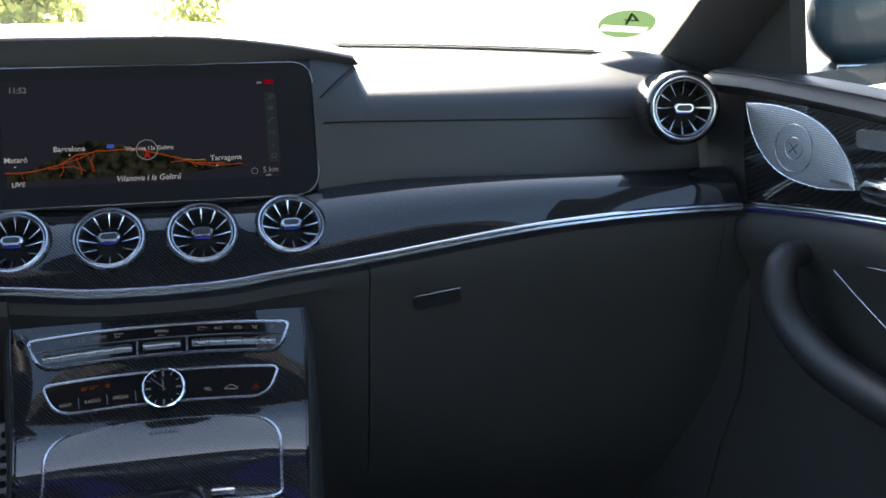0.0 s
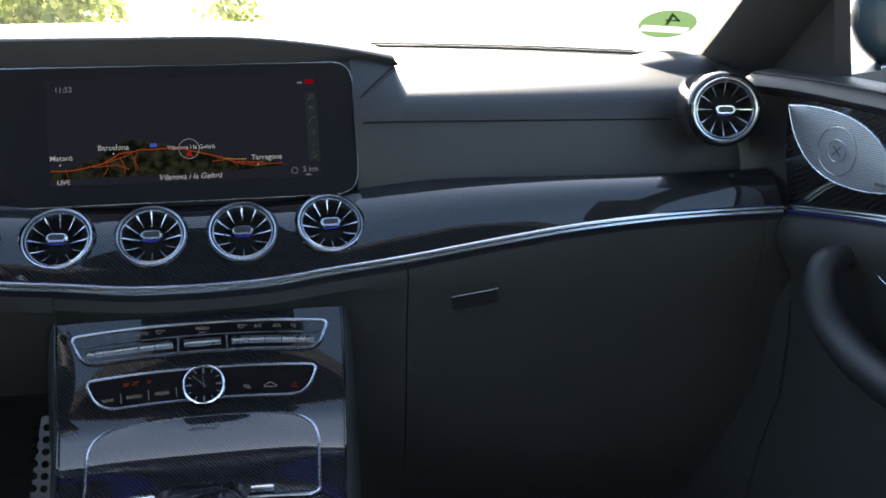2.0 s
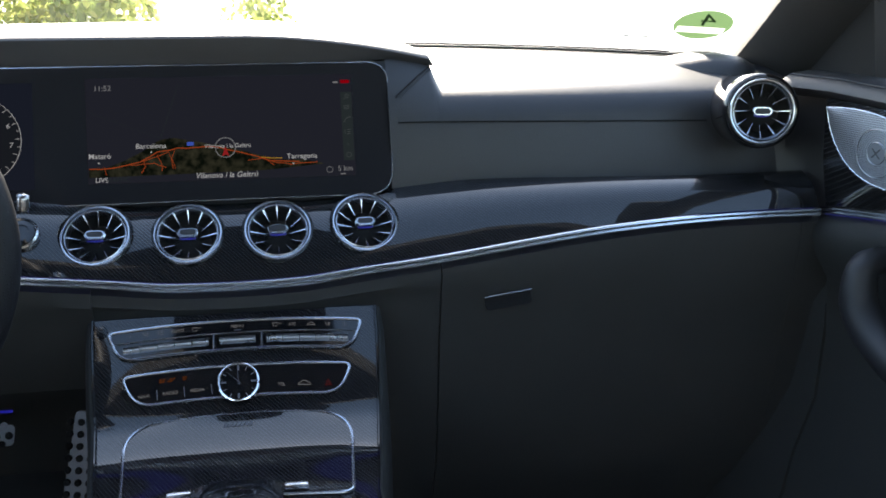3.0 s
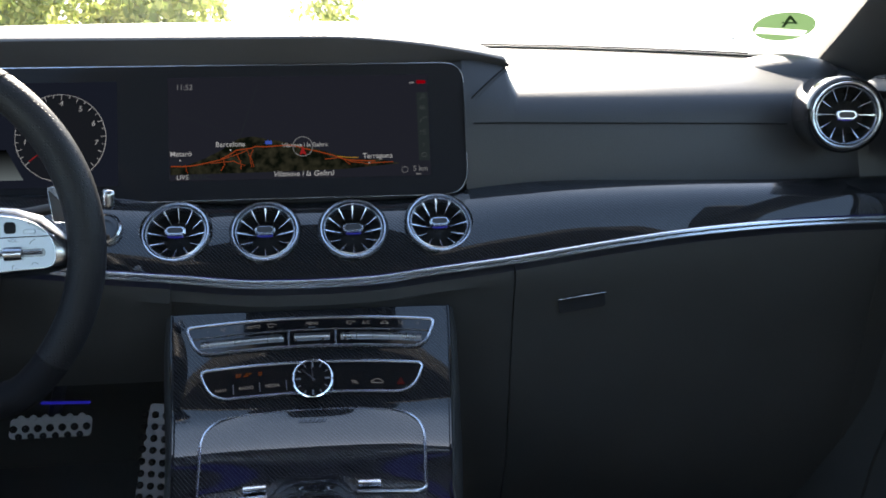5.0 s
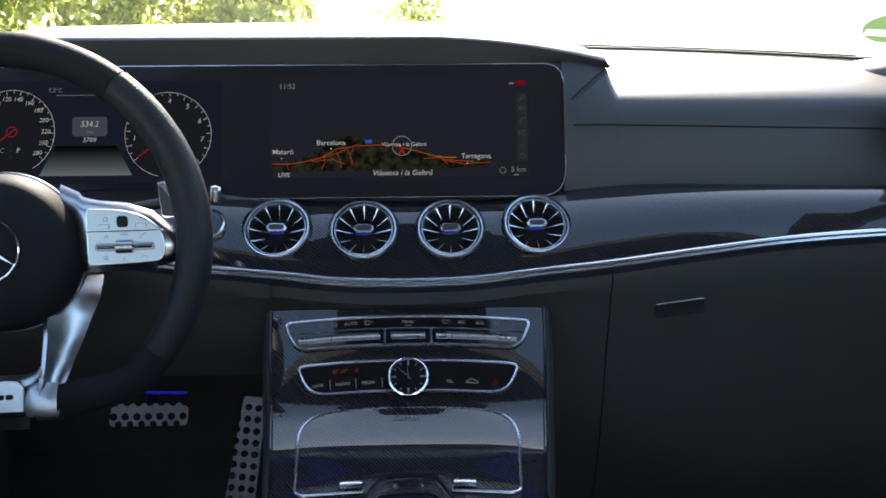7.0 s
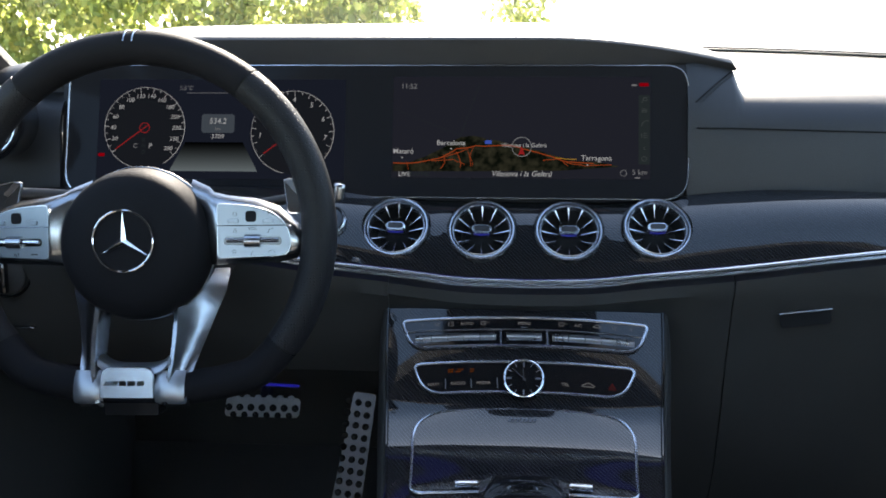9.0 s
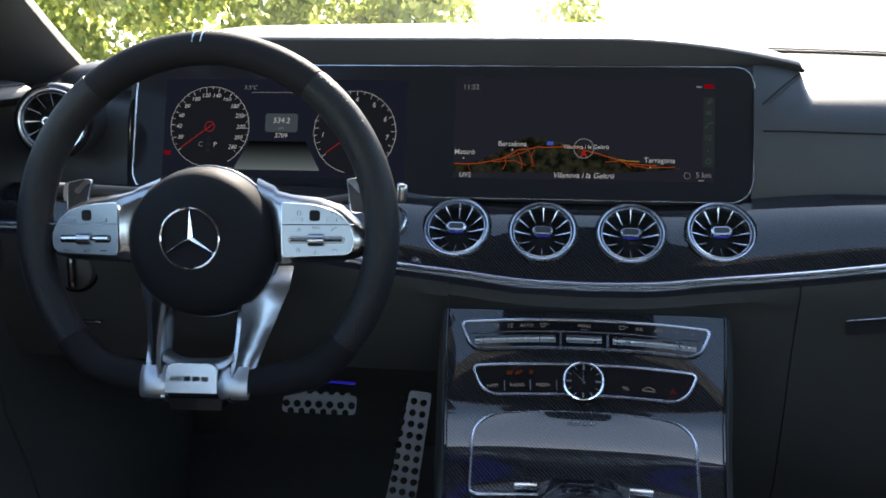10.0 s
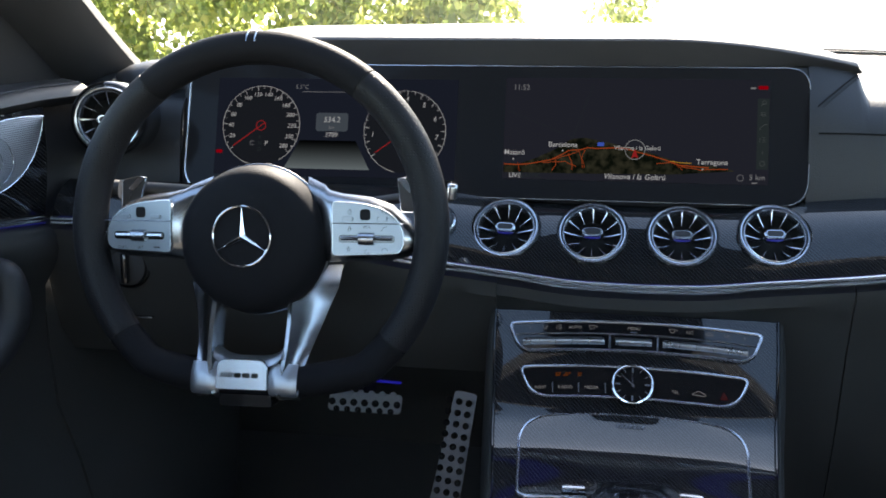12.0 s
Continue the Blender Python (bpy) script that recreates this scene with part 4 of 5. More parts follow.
        # gear paddle behind the rim
        pd = round_poly([(s * 0.139, 0.030), (s * 0.158, 0.030), (s * 0.160, 0.060), (s * 0.141, 0.064), (s * 0.134, 0.063)], 0.004, 4)
        pm = lambda u, v, h: wl(u, v - 0.004, -0.038 - 0.15 * (v - 0.03) + h)
        paddle = part("paddle", plate(bmesh.new(), pd, 0.004, pm, 0.001), PLASTIC, w, "small black gear paddle")
        part("paddle_rim", outline(bmesh.new(), pd, 0.0008, pm, 0.0042, 6), ALU, paddle, "silver rim of the paddle")
        part("paddle_edge", plate(bmesh.new(), round_poly([(s * 0.133, 0.0630), (s * 0.141, 0.0645), (s * 0.153, 0.051), (s * 0.147, 0.048)], 0.002, 3), 0.0045, lambda u, v, h: pm(u, v, h + 0.0008), 0.0008), ALU, paddle, "silver edge")
    # lower double spoke: two sculpted legs that clasp the rim
    for s in (-1, 1):
        rows = []
        for v, f, b, hf, hb in ((-0.028, 0.034, 0.080, -0.020, -0.045), (-0.050, 0.036, 0.078, -0.004, -0.036), (-0.066, 0.037, 0.072, 0.000, -0.030), (-0.085, 0.0375, 0.066, 0.006, -0.022), (-0.105, 0.037, 0.060, 0.012, -0.010), (-0.122, 0.0355, 0.056, 0.017, 0.004), (-0.133, 0.033, 0.0545, 0.0195, 0.0135), (-0.142, 0.031, 0.0535, 0.0205, 0.0165), (-0.152, 0.030, 0.0530, 0.0205, 0.0175), (-0.158, 0.030, 0.0530, 0.010, 0.010)):
            inner = [(f - 0.006, hf - 0.016), (f - 0.003, hf - 0.005), (f, hf), (f + 0.004, hf + 0.001)]
            outer = [(mix(f + 0.004, b, t), mix(hf + 0.001, hb, t) - 0.005 * math.sin(math.pi * t)) for t in (0.25, 0.5, 0.75, 1.0)]
            rows.append([wl(s * u - 0.003, v, h) for u, h in inner + outer])
        part("lower_spoke", sheet(rows, 0.003), ALU, w, "sculpted silver lower spoke")
        foot = [[wl(s * mix(0.0255, 0.0540, t) - 0.0055, v, h - 0.003 * abs(2 * t - 1) ** 4) for t in span(0, 1, 9)] for v, h in ((-0.122, 0.0140), (-0.129, 0.0190), (-0.136, 0.0216), (-0.144, 0.0226), (-0.1495, 0.0220), (-0.1530, 0.0190), (-0.1545, 0.0130), (-0.1545, 0.0))]
        part("spoke_foot", sheet(foot, 0.004), SATIN, w, "silver clasp round the rim")
    rows = [[wl(u, v + 0.012 * (abs(u + 0.002) / 0.036) ** 4, h) for u in span(-0.036, 0.033, 15)] for v, h in ((-0.1165, 0.000), (-0.1172, 0.008), (-0.1188, 0.0135), (-0.1215, 0.0165), (-0.126, 0.0180))]
    part("spoke_bridge", sheet(rows, 0.003), SATIN, w)
    bridge = part("badge_plate", plate(bmesh.new(), round_poly([(-0.0325, -0.147), (0.0205, -0.147), (0.0195, -0.118), (-0.0315, -0.118)], [0.001, 0.001, 0.010, 0.010], 5), 0.004, lambda u, v, h: wl(u, v, 0.0185 + h - 0.10 * (v + 0.137)), 0.0008), ALU, w, "silver badge plate")
    bm = bmesh.new()
    lift = lambda a, b, h: wl(a, b, 0.0227 + h - 0.10 * (b + 0.137))
    for k in range(5):
        u = -0.0280 + 0.0026 * k
        plate(bm, [(u, -0.1355), (u + 0.0015, -0.1355), (u + 0.0036, -0.1307), (u + 0.0021, -0.1307)], 0.0002, lift)
    for u, ww in ((-0.0100, 0.0068), (-0.0013, 0.0076), (0.0075, 0.0068)):
        plate(bm, rrect(ww, 0.0046, 0.001, 2, u, -0.1331), 0.0002, lift)
    part("badge_bars", bm, GLOSS, bridge, "dark badge bars", smooth=False)
    part("rim_clasp", plate(bmesh.new(), rrect(0.054, 0.012, 0.002, 3, -0.003, -0.158), 0.018, lambda u, v, h: wl(u, v, 0.001 + h), 0.001), GLOSS, w, "gloss black piece under the badge")
    # column shroud behind the hub
    bm = bmesh.new()
    rows = [[wl(r * math.cos(a), 0.9 * r * math.sin(a) - 0.01, h) for a in span(0, 2 * math.pi * 19 / 20, 20)] for r, h in ((0.060, -0.025), (0.062, -0.06), (0.058, -0.14), (0.06, -0.20))]
    loft(bm, rows, close_cols=True, caps=True)
    part("column_shroud", bm, PLASTIC, w, "black steering column cover")


MARK = material("dark key print", (0.02, 0.02, 0.022), 0.6)
KEYPAD = bumped(material("pale silver keys", (0.27, 0.30, 0.33), 0.30, 0.9), 0, 0, vary=0.05, rough_vary=0.05, vscale=70)
steering_wheel()


def stalks():
    s = thing("gear_stalk", "slim gear stalk with a silver end behind the steering wheel", "stalk", (-0.20, -0.09, 0.915))
    part("arm", tube(bmesh.new(), [Vector((-0.34, -0.060, 0.885)), Vector((-0.26, -0.085, 0.905)), Vector((-0.198, -0.100, 0.919))], [0.007, 0.0055, 0.005], 12), PLASTIC, s)
    bm = bmesh.new()
    box(bm, (0.0115, 0.014, 0.019), pose(-0.1865, -0.104, 0.9195, 0, 8, 20), 0.0045, 3)
    part("end_cap", bm, ALU, s, "silver end cap")
    s = thing("indicator_stalk", "black combined indicator stalk with pale ring with a glow in its colour marks", "stalk", (-0.56, -0.09, 0.91))
    part("arm", tube(bmesh.new(), [Vector((-0.45, -0.055, 0.900)), Vector((-0.505, -0.080, 0.908)), Vector((-0.540, -0.095, 0.911)), Vector((-0.556, -0.100, 0.913))], [0.008, 0.008, 0.0095, 0.009], 12), PLASTIC, s)
    part("knob_ring", tube(bmesh.new(), [Vector((-0.543, -0.0962, 0.9114)), Vector((-0.546, -0.0970, 0.9117))], 0.0099, 12), UI_GREY, s, "pale ring with a glow in its colour")
    m = pose(-0.216, -0.004, 0.866, 47, 0, -6)
    b = thing("start_button", "round chrome-ringed engine start button in the carbon trim", "button", (-0.2, 0.006, 0.864))
    part("ring", lathe(bmesh.new(), [(0.0185, -0.006), (0.0188, 0.003), (0.0172, 0.005), (0.0155, 0.003)], 32, m), CHROME, b)
    part("cap", lathe(bmesh.new(), [(0.0155, -0.004), (0.0150, 0.0035), (0.0100, 0.0045), (0.0092, 0.0030), (0.0005, 0.0028)], 32, m), GLOSS, b)
    k = thing("light_switch", "round black rotary light switch on the lower dashboard", "switch", (-0.584, -0.03, 0.80))
    m = pose(-0.584, -0.020, 0.803, 84, 0, 6)
    part("bezel", lathe(bmesh.new(), [(0.026, -0.006), (0.0262, 0.002), (0.0245, 0.0035), (0.0232, 0.001)], 32, m), GLOSS, k)
    part("knob", lathe(bmesh.new(), [(0.0225, 0.0), (0.0215, 0.008), (0.017, 0.010), (0.0005, 0.0105)], 32, m), PLASTIC, k)
    bm = bmesh.new()
    box(bm, (0.008, 0.036, 0.012), m @ pose(0, 0, 0.014), 0.003)
    part("grip", bm, GLOSS, k, "raised grip")
    bm = bmesh.new()
    box(bm, (0.028, 0.006, 0.0025), pose(-0.575, -0.017, 0.740), 0.001)
    single("release_lever", bm, ALU, "small bright slot under the light switch", "lever")


def pedals():
    p = thing("accelerator_pedal", "tall perforated steel accelerator pedal with black rubber studs", "pedal", (-0.245, 0.33, 0.30))
    m = pose(-0.260, 0.345, 0.415, 72, 0, 0)
    outl = round_poly([(-0.023, -0.115), (0.026, -0.115), (0.0225, 0.095), (-0.013, 0.095)], 0.006, 4)
    part("plate", plate(bmesh.new(), outl, 0.003, at_m(m @ pose(0, 0, 0, 0, 0, -8)), 0.0008), STEEL, p)
    for r in range(11):
        for c in range(3):
            x = -0.015 + 0.0155 * c + 0.0008 * (5 - r)
            if x > 0.019 and r > 7:
                continue
            part("stud", lathe(bmesh.new(), [(0.0052, 0.0), (0.0052, 0.0040), (0.0040, 0.0052), (0.0003, 0.0054)], 12, m @ pose(0, 0, 0, 0, 0, -8) @ pose(x, -0.100 + 0.0178 * r, 0.0028)), RUBBER, p)
    p = thing("brake_pedal", "wide perforated steel brake pedal with black rubber studs", "pedal", (-0.40, 0.30, 0.48))
    m = pose(-0.390, 0.31, 0.502, 48, 0, 0)
    part("plate", plate(bmesh.new(), rrect(0.114, 0.030, 0.006), 0.004, at_m(m), 0.001), LIT_STEEL, p)
    for c in range(7):
        u = -0.0510 + 0.0170 * c
        part("stud", lathe(bmesh.new(), [(0.0052, 0.0), (0.0052, 0.0042), (0.0040, 0.0056), (0.0003, 0.0060)], 12, m @ pose(u, -0.002, 0.003)), RUBBER, p)
        if c < 6:
            part("edge_bump", lathe(bmesh.new(), [(0.0056, -0.002), (0.0056, 0.0030), (0.0042, 0.0046), (0.0003, 0.0050)], 12, m @ pose(u + 0.0085, 0.0135, 0.001)), LIT_STEEL, p, "rounded steel bump on the edge")
            part("stud", lathe(bmesh.new(), [(0.0046, 0.0), (0.0046, 0.0040), (0.0003, 0.0050)], 12, m @ pose(u + 0.0085, -0.0135, 0.003)), RUBBER, p)
    part("arm", tube(bmesh.new(), [Vector((-0.392, 0.322, 0.498)), Vector((-0.392, 0.42, 0.56)), Vector((-0.392, 0.48, 0.70))], 0.010, 8), PLASTIC, p)
    bm = bmesh.new()
    box(bm, (0.070, 0.006, 0.003), pose(-0.376, 0.345, 0.5250, 0, 2, 0), 0.001)
    single("footwell_light", bm, BLUE, "thin blue light bar in the dark footwell", "light")


# One pedal steel in two tones: brake coloured as lit, accelerator as shaded.
LIT_STEEL = bumped(material("lit pedal steel", (0.75, 0.75, 0.76), 0.55, 0.7), 0, 0, vary=0.08, rough_vary=0.08, vscale=50)
STEEL = bumped(material("shaded pedal steel", (0.14, 0.14, 0.15), 0.42, 1.0), 0, 0, vary=0.1, rough_vary=0.1, vscale=50)
RUBBER = material("black rubber", (0.012, 0.012, 0.012), 0.7)
stalks()
pedals()

# ---------- doors ----------
def grille_material():
    """Brushed aluminium with fine round holes, in rings round the middle and in a grid outside."""
    m = material("perforated aluminium", (0.6, 0.63, 0.68), 0.42, 0.85)
    b = m.node_tree.nodes["Principled BSDF"]
    co = m.node_tree.nodes.new("ShaderNodeTexCoord")
    nt = m.node_tree
    sep = nt.nodes.new("ShaderNodeSeparateXYZ")
    join(m, co, "Object", sep, 0)
    def calc(op, a, b=None):
        n = nt.nodes.new("ShaderNodeMath")
        n.operation = op
        for k, q in enumerate((a, b)):
            if isinstance(q, (int, float)):
                n.inputs[k].default_value = q
            elif q is not None:
                nt.links.new(q, n.inputs[k])
        return n.outputs[0]
    dy, dz = calc("ADD", sep.outputs["Y"], 0.108), calc("SUBTRACT", sep.outputs["Z"], 0.938)
    rad = calc("SQRT", calc("ADD", calc("MULTIPLY", dy, dy), calc("MULTIPLY", dz, dz)))
    ang = calc("ARCTAN2", dz, dy)
    inside = calc("LESS_THAN", rad, 0.0285)
    def blend(a, b):
        return calc("ADD", calc("MULTIPLY", a, inside), calc("MULTIPLY", b, calc("SUBTRACT", 1.0, inside)))
    xy = nt.nodes.new("ShaderNodeCombineXYZ")
    nt.links.new(blend(calc("MULTIPLY", rad, 430.0), calc("MULTIPLY", dy, 430.0)), xy.inputs[0])
    nt.links.new(blend(calc("MULTIPLY", ang, 60 / (2 * math.pi)), calc("MULTIPLY", dz, 430.0)), xy.inputs[1])
    v = node(m, "ShaderNodeTexVoronoi", Scale=1.0, Randomness=0.0)
    v.voronoi_dimensions = "2D"
    join(m, xy, 0, v, "Vector")
    r = m.node_tree.nodes.new("ShaderNodeMapRange")
    r.inputs["From Min"].default_value, r.inputs["From Max"].default_value = 0.22, 0.34
    join(m, v, "Distance", r, "Value")
    mx = m.node_tree.nodes.new("ShaderNodeMix")
    mx.data_type = "RGBA"
    mx.inputs["A"].default_value = (0.05, 0.05, 0.055, 1)
    mx.inputs["B"].default_value = (0.6, 0.63, 0.68, 1)
    m.node_tree.links.new(r.outputs["Result"], mx.inputs["Factor"])
    m.node_tree.links.new(mx.outputs["Result"], b.inputs["Base Color"])
    return m


GRILLE = grille_material()


def door_x(y):
    """Inner face of the door trim."""
    return curve_at([(-1.3, 0.735), (-0.6, 0.725), (-0.25, 0.705), (-0.14, 0.694), (-0.03, 0.674), (0.10, 0.640), (0.2, 0.62)], y)


def door_strip(y):
    return curve_at([(-1.3, 0.93), (-0.6, 0.915), (-0.25, 0.886), (-0.03, 0.861), (0.2, 0.83)], y)


def belt(y):
    """Fall of the belt line towards the rear."""
    return 0.05 * max(-0.35, min(0.0, y + 0.03))


def door(s, name):
    d = thing(name, "closed car door, black leather with carbon trim and speaker", "door", (s * 0.75, -0.4, 0.35), kind="structure")
    ys = [0.16, 0.10, 0.06, 0.02, -0.0] + span(-0.03, -0.40, 18) + span(-0.5, -1.25, 6)
    X = lambda x, y, z: Vector((s * x, y, z))
    belt_ys, ys = [0.045] + ys[3:], [-0.024] + ys[5:]
    rows = [[X(door_x(y) + dx, y, z + belt(y)) for dx, z in ((0.07, 1.008), (0.050, 1.013), (0.030, 1.015), (0.010, 1.012), (-0.002, 1.005), (-0.005, 0.997), (0.000, 0.990), (0.012, 0.986))] for y in belt_ys]
    part("belt_pad", sheet(rows, 0.004), LEATHER, d, "padded black leather rail under the window")
    part("pad_seam", tube(bmesh.new(), [X(door_x(y) + 0.006, y, 1.0105 + belt(y)) for y in belt_ys], 0.0010, 6), THREAD, d)
    rows = [[X(door_x(y) + 0.013 - 0.011 * t - 0.004 * math.sin(math.pi * t), y, mix(door_strip(y) + 0.004, 0.989 + belt(y), t)) for t in span(0, 1, 7)] for y in ys]
    part("carbon_trim", sheet(rows, 0.004), CARBON, d, "lacquered carbon-fibre trim")
    for off in (0.0, -0.004):
        part("chrome_strip", tube(bmesh.new(), [X(door_x(y) + 0.006, y, door_strip(y) + off) for y in ys], 0.0022, 8), CHROME, d, "satin chrome strip")
    part("light_guide", sheet([[X(door_x(y) + 0.014, y, door_strip(y) - 0.006), X(door_x(y) + 0.010, y, door_strip(y) - 0.0065)] for y in ys], 0.001), BLUE, d, "blue glowing light line")
    def lower(y):
        z = door_strip(y)
        return [X(door_x(y) + dx, y, zz) for dx, zz in ((0.03, z - 0.002), (0.006, z - 0.012), (-0.002, z - 0.020), (-0.004, z - 0.035), (0.002, z - 0.055), (0.020, z - 0.085), (0.026, 0.70), (0.022, 0.62), (0.0, 0.55), (-0.02, 0.45), (-0.01, 0.34), (0.0, 0.30))]
    part("lower_panel", sheet([lower(y) for y in ys], 0.005), LEATHER_SOFT, d, "black leather lower door panel")
    front = [[X(door_x(y) + dx, y, zz) for dx, zz in ((0.05, 0.79), (0.026, 0.74), (0.026, 0.70), (0.022, 0.62), (0.0, 0.55), (-0.02, 0.45), (-0.01, 0.34), (0.0, 0.30))] for y in (0.30, 0.16, 0.10, 0.06, 0.02, -0.024)]
    part("front_panel", sheet(front, 0.005), LEATHER_SOFT, d, "black panel at the door's front foot")
    # curved pull handle, running into the armrest
    path = [(0.700, -0.128, 0.826), (0.668, -0.136, 0.822), (0.660, -0.139, 0.803), (0.660, -0.146, 0.776), (0.664, -0.172, 0.751), (0.668, -0.215, 0.733), (0.674, -0.27, 0.723), (0.678, -0.36, 0.720), (0.68, -0.52, 0.72), (0.69, -0.80, 0.725)]
    smooth = []
    for i in range(len(path) - 1):
        for t in span(0, 1, 6)[:-1]:
            p0, p1, p2, p3 = (Vector(path[max(0, min(len(path) - 1, j))]) for j in (i - 1, i, i + 1, i + 2))
            smooth.append(0.5 * ((2 * p1) + (p2 - p0) * t + (2 * p0 - 5 * p1 + 4 * p2 - p3) * t * t + (3 * p1 - p0 - 3 * p2 + p3) * t**3))
    bm = tube(bmesh.new(), [X(*p) for p in smooth], [0.0140 + 0.007 * min(1, i / 14) for i in range(len(smooth))], 14)
    part("pull_handle", bm, LEATHER, d, "curved leather pull handle and armrest")
    # speaker cover: a leaf with two tips
    def sp(u, v, h):
        return X(door_x(u) + 0.002 - h - 0.001, u, v)
    A, B, C = (-0.027, 0.979), (-0.201, 0.9085), (-0.120, 0.9015)
    upper = bez(A, (-0.170, 0.993), B, 17)
    under = bez(A, (-0.045, 0.906), C, 11)[:-1] + bez(C, (-0.155, 0.898), B, 7)
    shape = upper[:-1] + under[:0:-1]
    rows = [[sp(mix(a[0], b[0], t), mix(a[1], b[1], t), 0.004 + 0.0015 * math.sin(math.pi * t)) for t in span(0, 1, 8)] for a, b in zip(upper, under)]
    rows = [[r[0] + Vector((s * 0.006, 0, 0))] + r + [r[-1] + Vector((s * 0.006, 0, 0))] for r in rows]
    cover = part("speaker_cover", sheet(rows), GRILLE, d, "perforated silver speaker cover")
    part("cover_edge", outline(bmesh.new(), shape, 0.0008, sp, 0.0040, 6), CHROME, cover)
    c0 = (-0.108, 0.938)
    for r in (0.0285, 0.013):
        ring = [(c0[0] + r * math.cos(a), c0[1] + 0.92 * r * math.sin(a)) for a in span(0, 2 * math.pi * 31 / 32, 32)]
        part("speaker_ring", outline(bmesh.new(), ring, 0.0004, sp, 0.0062, 5), ALU, cover)
    disc = [(c0[0] + 0.0125 * math.cos(a), c0[1] + 0.0115 * math.sin(a)) for a in span(0, 2 * math.pi * 23 / 24, 24)]
    part("speaker_disc", plate(bmesh.new(), disc, 0.0008, lambda u, v, h: sp(u, v, 0.0056 + h)), SATIN, cover)
    bm = bmesh.new()
    for sl in (-1, 1):
        plate(bm, [(c0[0] + du, c0[1] + dv) for du, dv in ((-0.0070, sl * 0.0052), (-0.0045, sl * 0.0052), (0.0070, -sl * 0.0052), (0.0045, -sl * 0.0052))], 0.0003, lambda u, v, h: sp(u, v, 0.0066 + h))
    part("badge_bars", bm, UI_DIM, cover, "small crossed bars", smooth=False)
    part("badge_bars", plate(bmesh.new(), rrect(0.028, 0.0030, 0.001, 2, -0.180, 0.9125), 0.0003, lambda u, v, h: sp(u, v, 0.0058 + h)), UI_DIM, cover, "plain bar for small lettering")
    # seat switch plate, door opener and chrome line of the pocket
    sw = round_poly([(-0.196, 0.9515), (-0.330, 0.956), (-0.330, 0.980), (-0.193, 0.970)], 0.007, 4)
    part("switch_plate", plate(bmesh.new(), sw, 0.005, sp, 0.001), ALU, d, "silver seat switch plate")
    part("door_opener", tube(bmesh.new(), [X(0.698, -0.214, 0.911), X(0.690, -0.238, 0.916), X(0.685, -0.32, 0.920), X(0.684, -0.37, 0.917)], [0.006, 0.013, 0.013, 0.006], 12), POLISH, d, "polished chrome opener")
    part("pocket_line", tube(bmesh.new(), [X(0.701, -0.160, 0.825), X(0.703, -0.20, 0.830), X(0.708, -0.30, 0.842)], 0.0005, 6), CHROME, d, "thin chrome line")
    part("pocket_line", tube(bmesh.new(), [X(0.704, -0.164, 0.818), X(0.710, -0.200, 0.797), X(0.713, -0.241, 0.779), X(0.715, -0.29, 0.760)], 0.0005, 6), CHROME, d, "thin chrome line")
    # outer skin and the window above
    bm = sheet([[X(0.79, y, 0.30), X(0.84, y, 0.60), X(0.83, y, 0.90), X(0.775, y, 1.0)] for y in (0.3, -0.4, -1.3)], 0.003)
    part("outer_skin", bm, PAINT, d, "dark blue-grey painted outer skin")
    bm = sheet([[X(0.768, y, 1.0), X(0.74, y, 1.10), X(0.68, y, 1.32)] for y in (-0.06, -0.6, -1.25)])
    g = part("window_pane", bm, GLASS, d)
    g.visible_shadow = False


PAINT = bumped(material("dark blue-grey car paint", (0.014, 0.026, 0.034), 0.35, 0.0, coat=0.05, spec=0.18), 0, 0, vary=0.1, vscale=5)
door(-1, "door_1")
door(1, "door_2")


def side_mirror(s):
    w = thing("wing_mirror", "dark blue-grey painted wing mirror outside the door", "mirror", (s * 0.98, 0.22, 0.98))
    rows = []
    for k in span(0, 1, 19):
        x = mix(0.935, 1.16, k)
        e = math.sin(math.pi * mix(0.012, 0.988, k)) ** 0.45
        ring = []
        for a in span(0, 2 * math.pi * 19 / 20, 20):
            ca, sa = math.cos(a), math.sin(a)
            ring.append(Vector((s * x, 0.26 + 0.055 * e * ca * (1.0 if ca > 0 else 0.75) + 0.03 * k, 1.072 + 0.088 * e * (1 if sa > 0 else 0.95) * math.copysign(abs(sa) ** 0.8, sa) - 0.004)))
        rows.append(ring)
    part("housing", loft(bmesh.new(), rows, close_cols=True, caps=True), PAINT, w, "rounded painted housing")
    # Plain chrome strip under the housing; it gives no light.
    part("mirror_strip", tube(bmesh.new(), [Vector((s * x, 0.206 + 0.02 * (x - 0.9), 0.998)) for x in span(0.95, 1.08, 6)], 0.0025, 8), CHROME, w, "thin bright strip")
    part("foot", loft(bmesh.new(), [[Vector((s * x, 0.25 + dy, z + dz)) for dy, dz in ((-0.05, 0), (0.05, 0), (0.05, 0.03), (-0.05, 0.03))] for x, z in ((0.80, 0.950), (0.93, 0.963), (1.02, 0.972), (1.10, 0.985))], close_cols=True, caps=True), PAINT, w)


side_mirror(1)
side_mirror(-1)


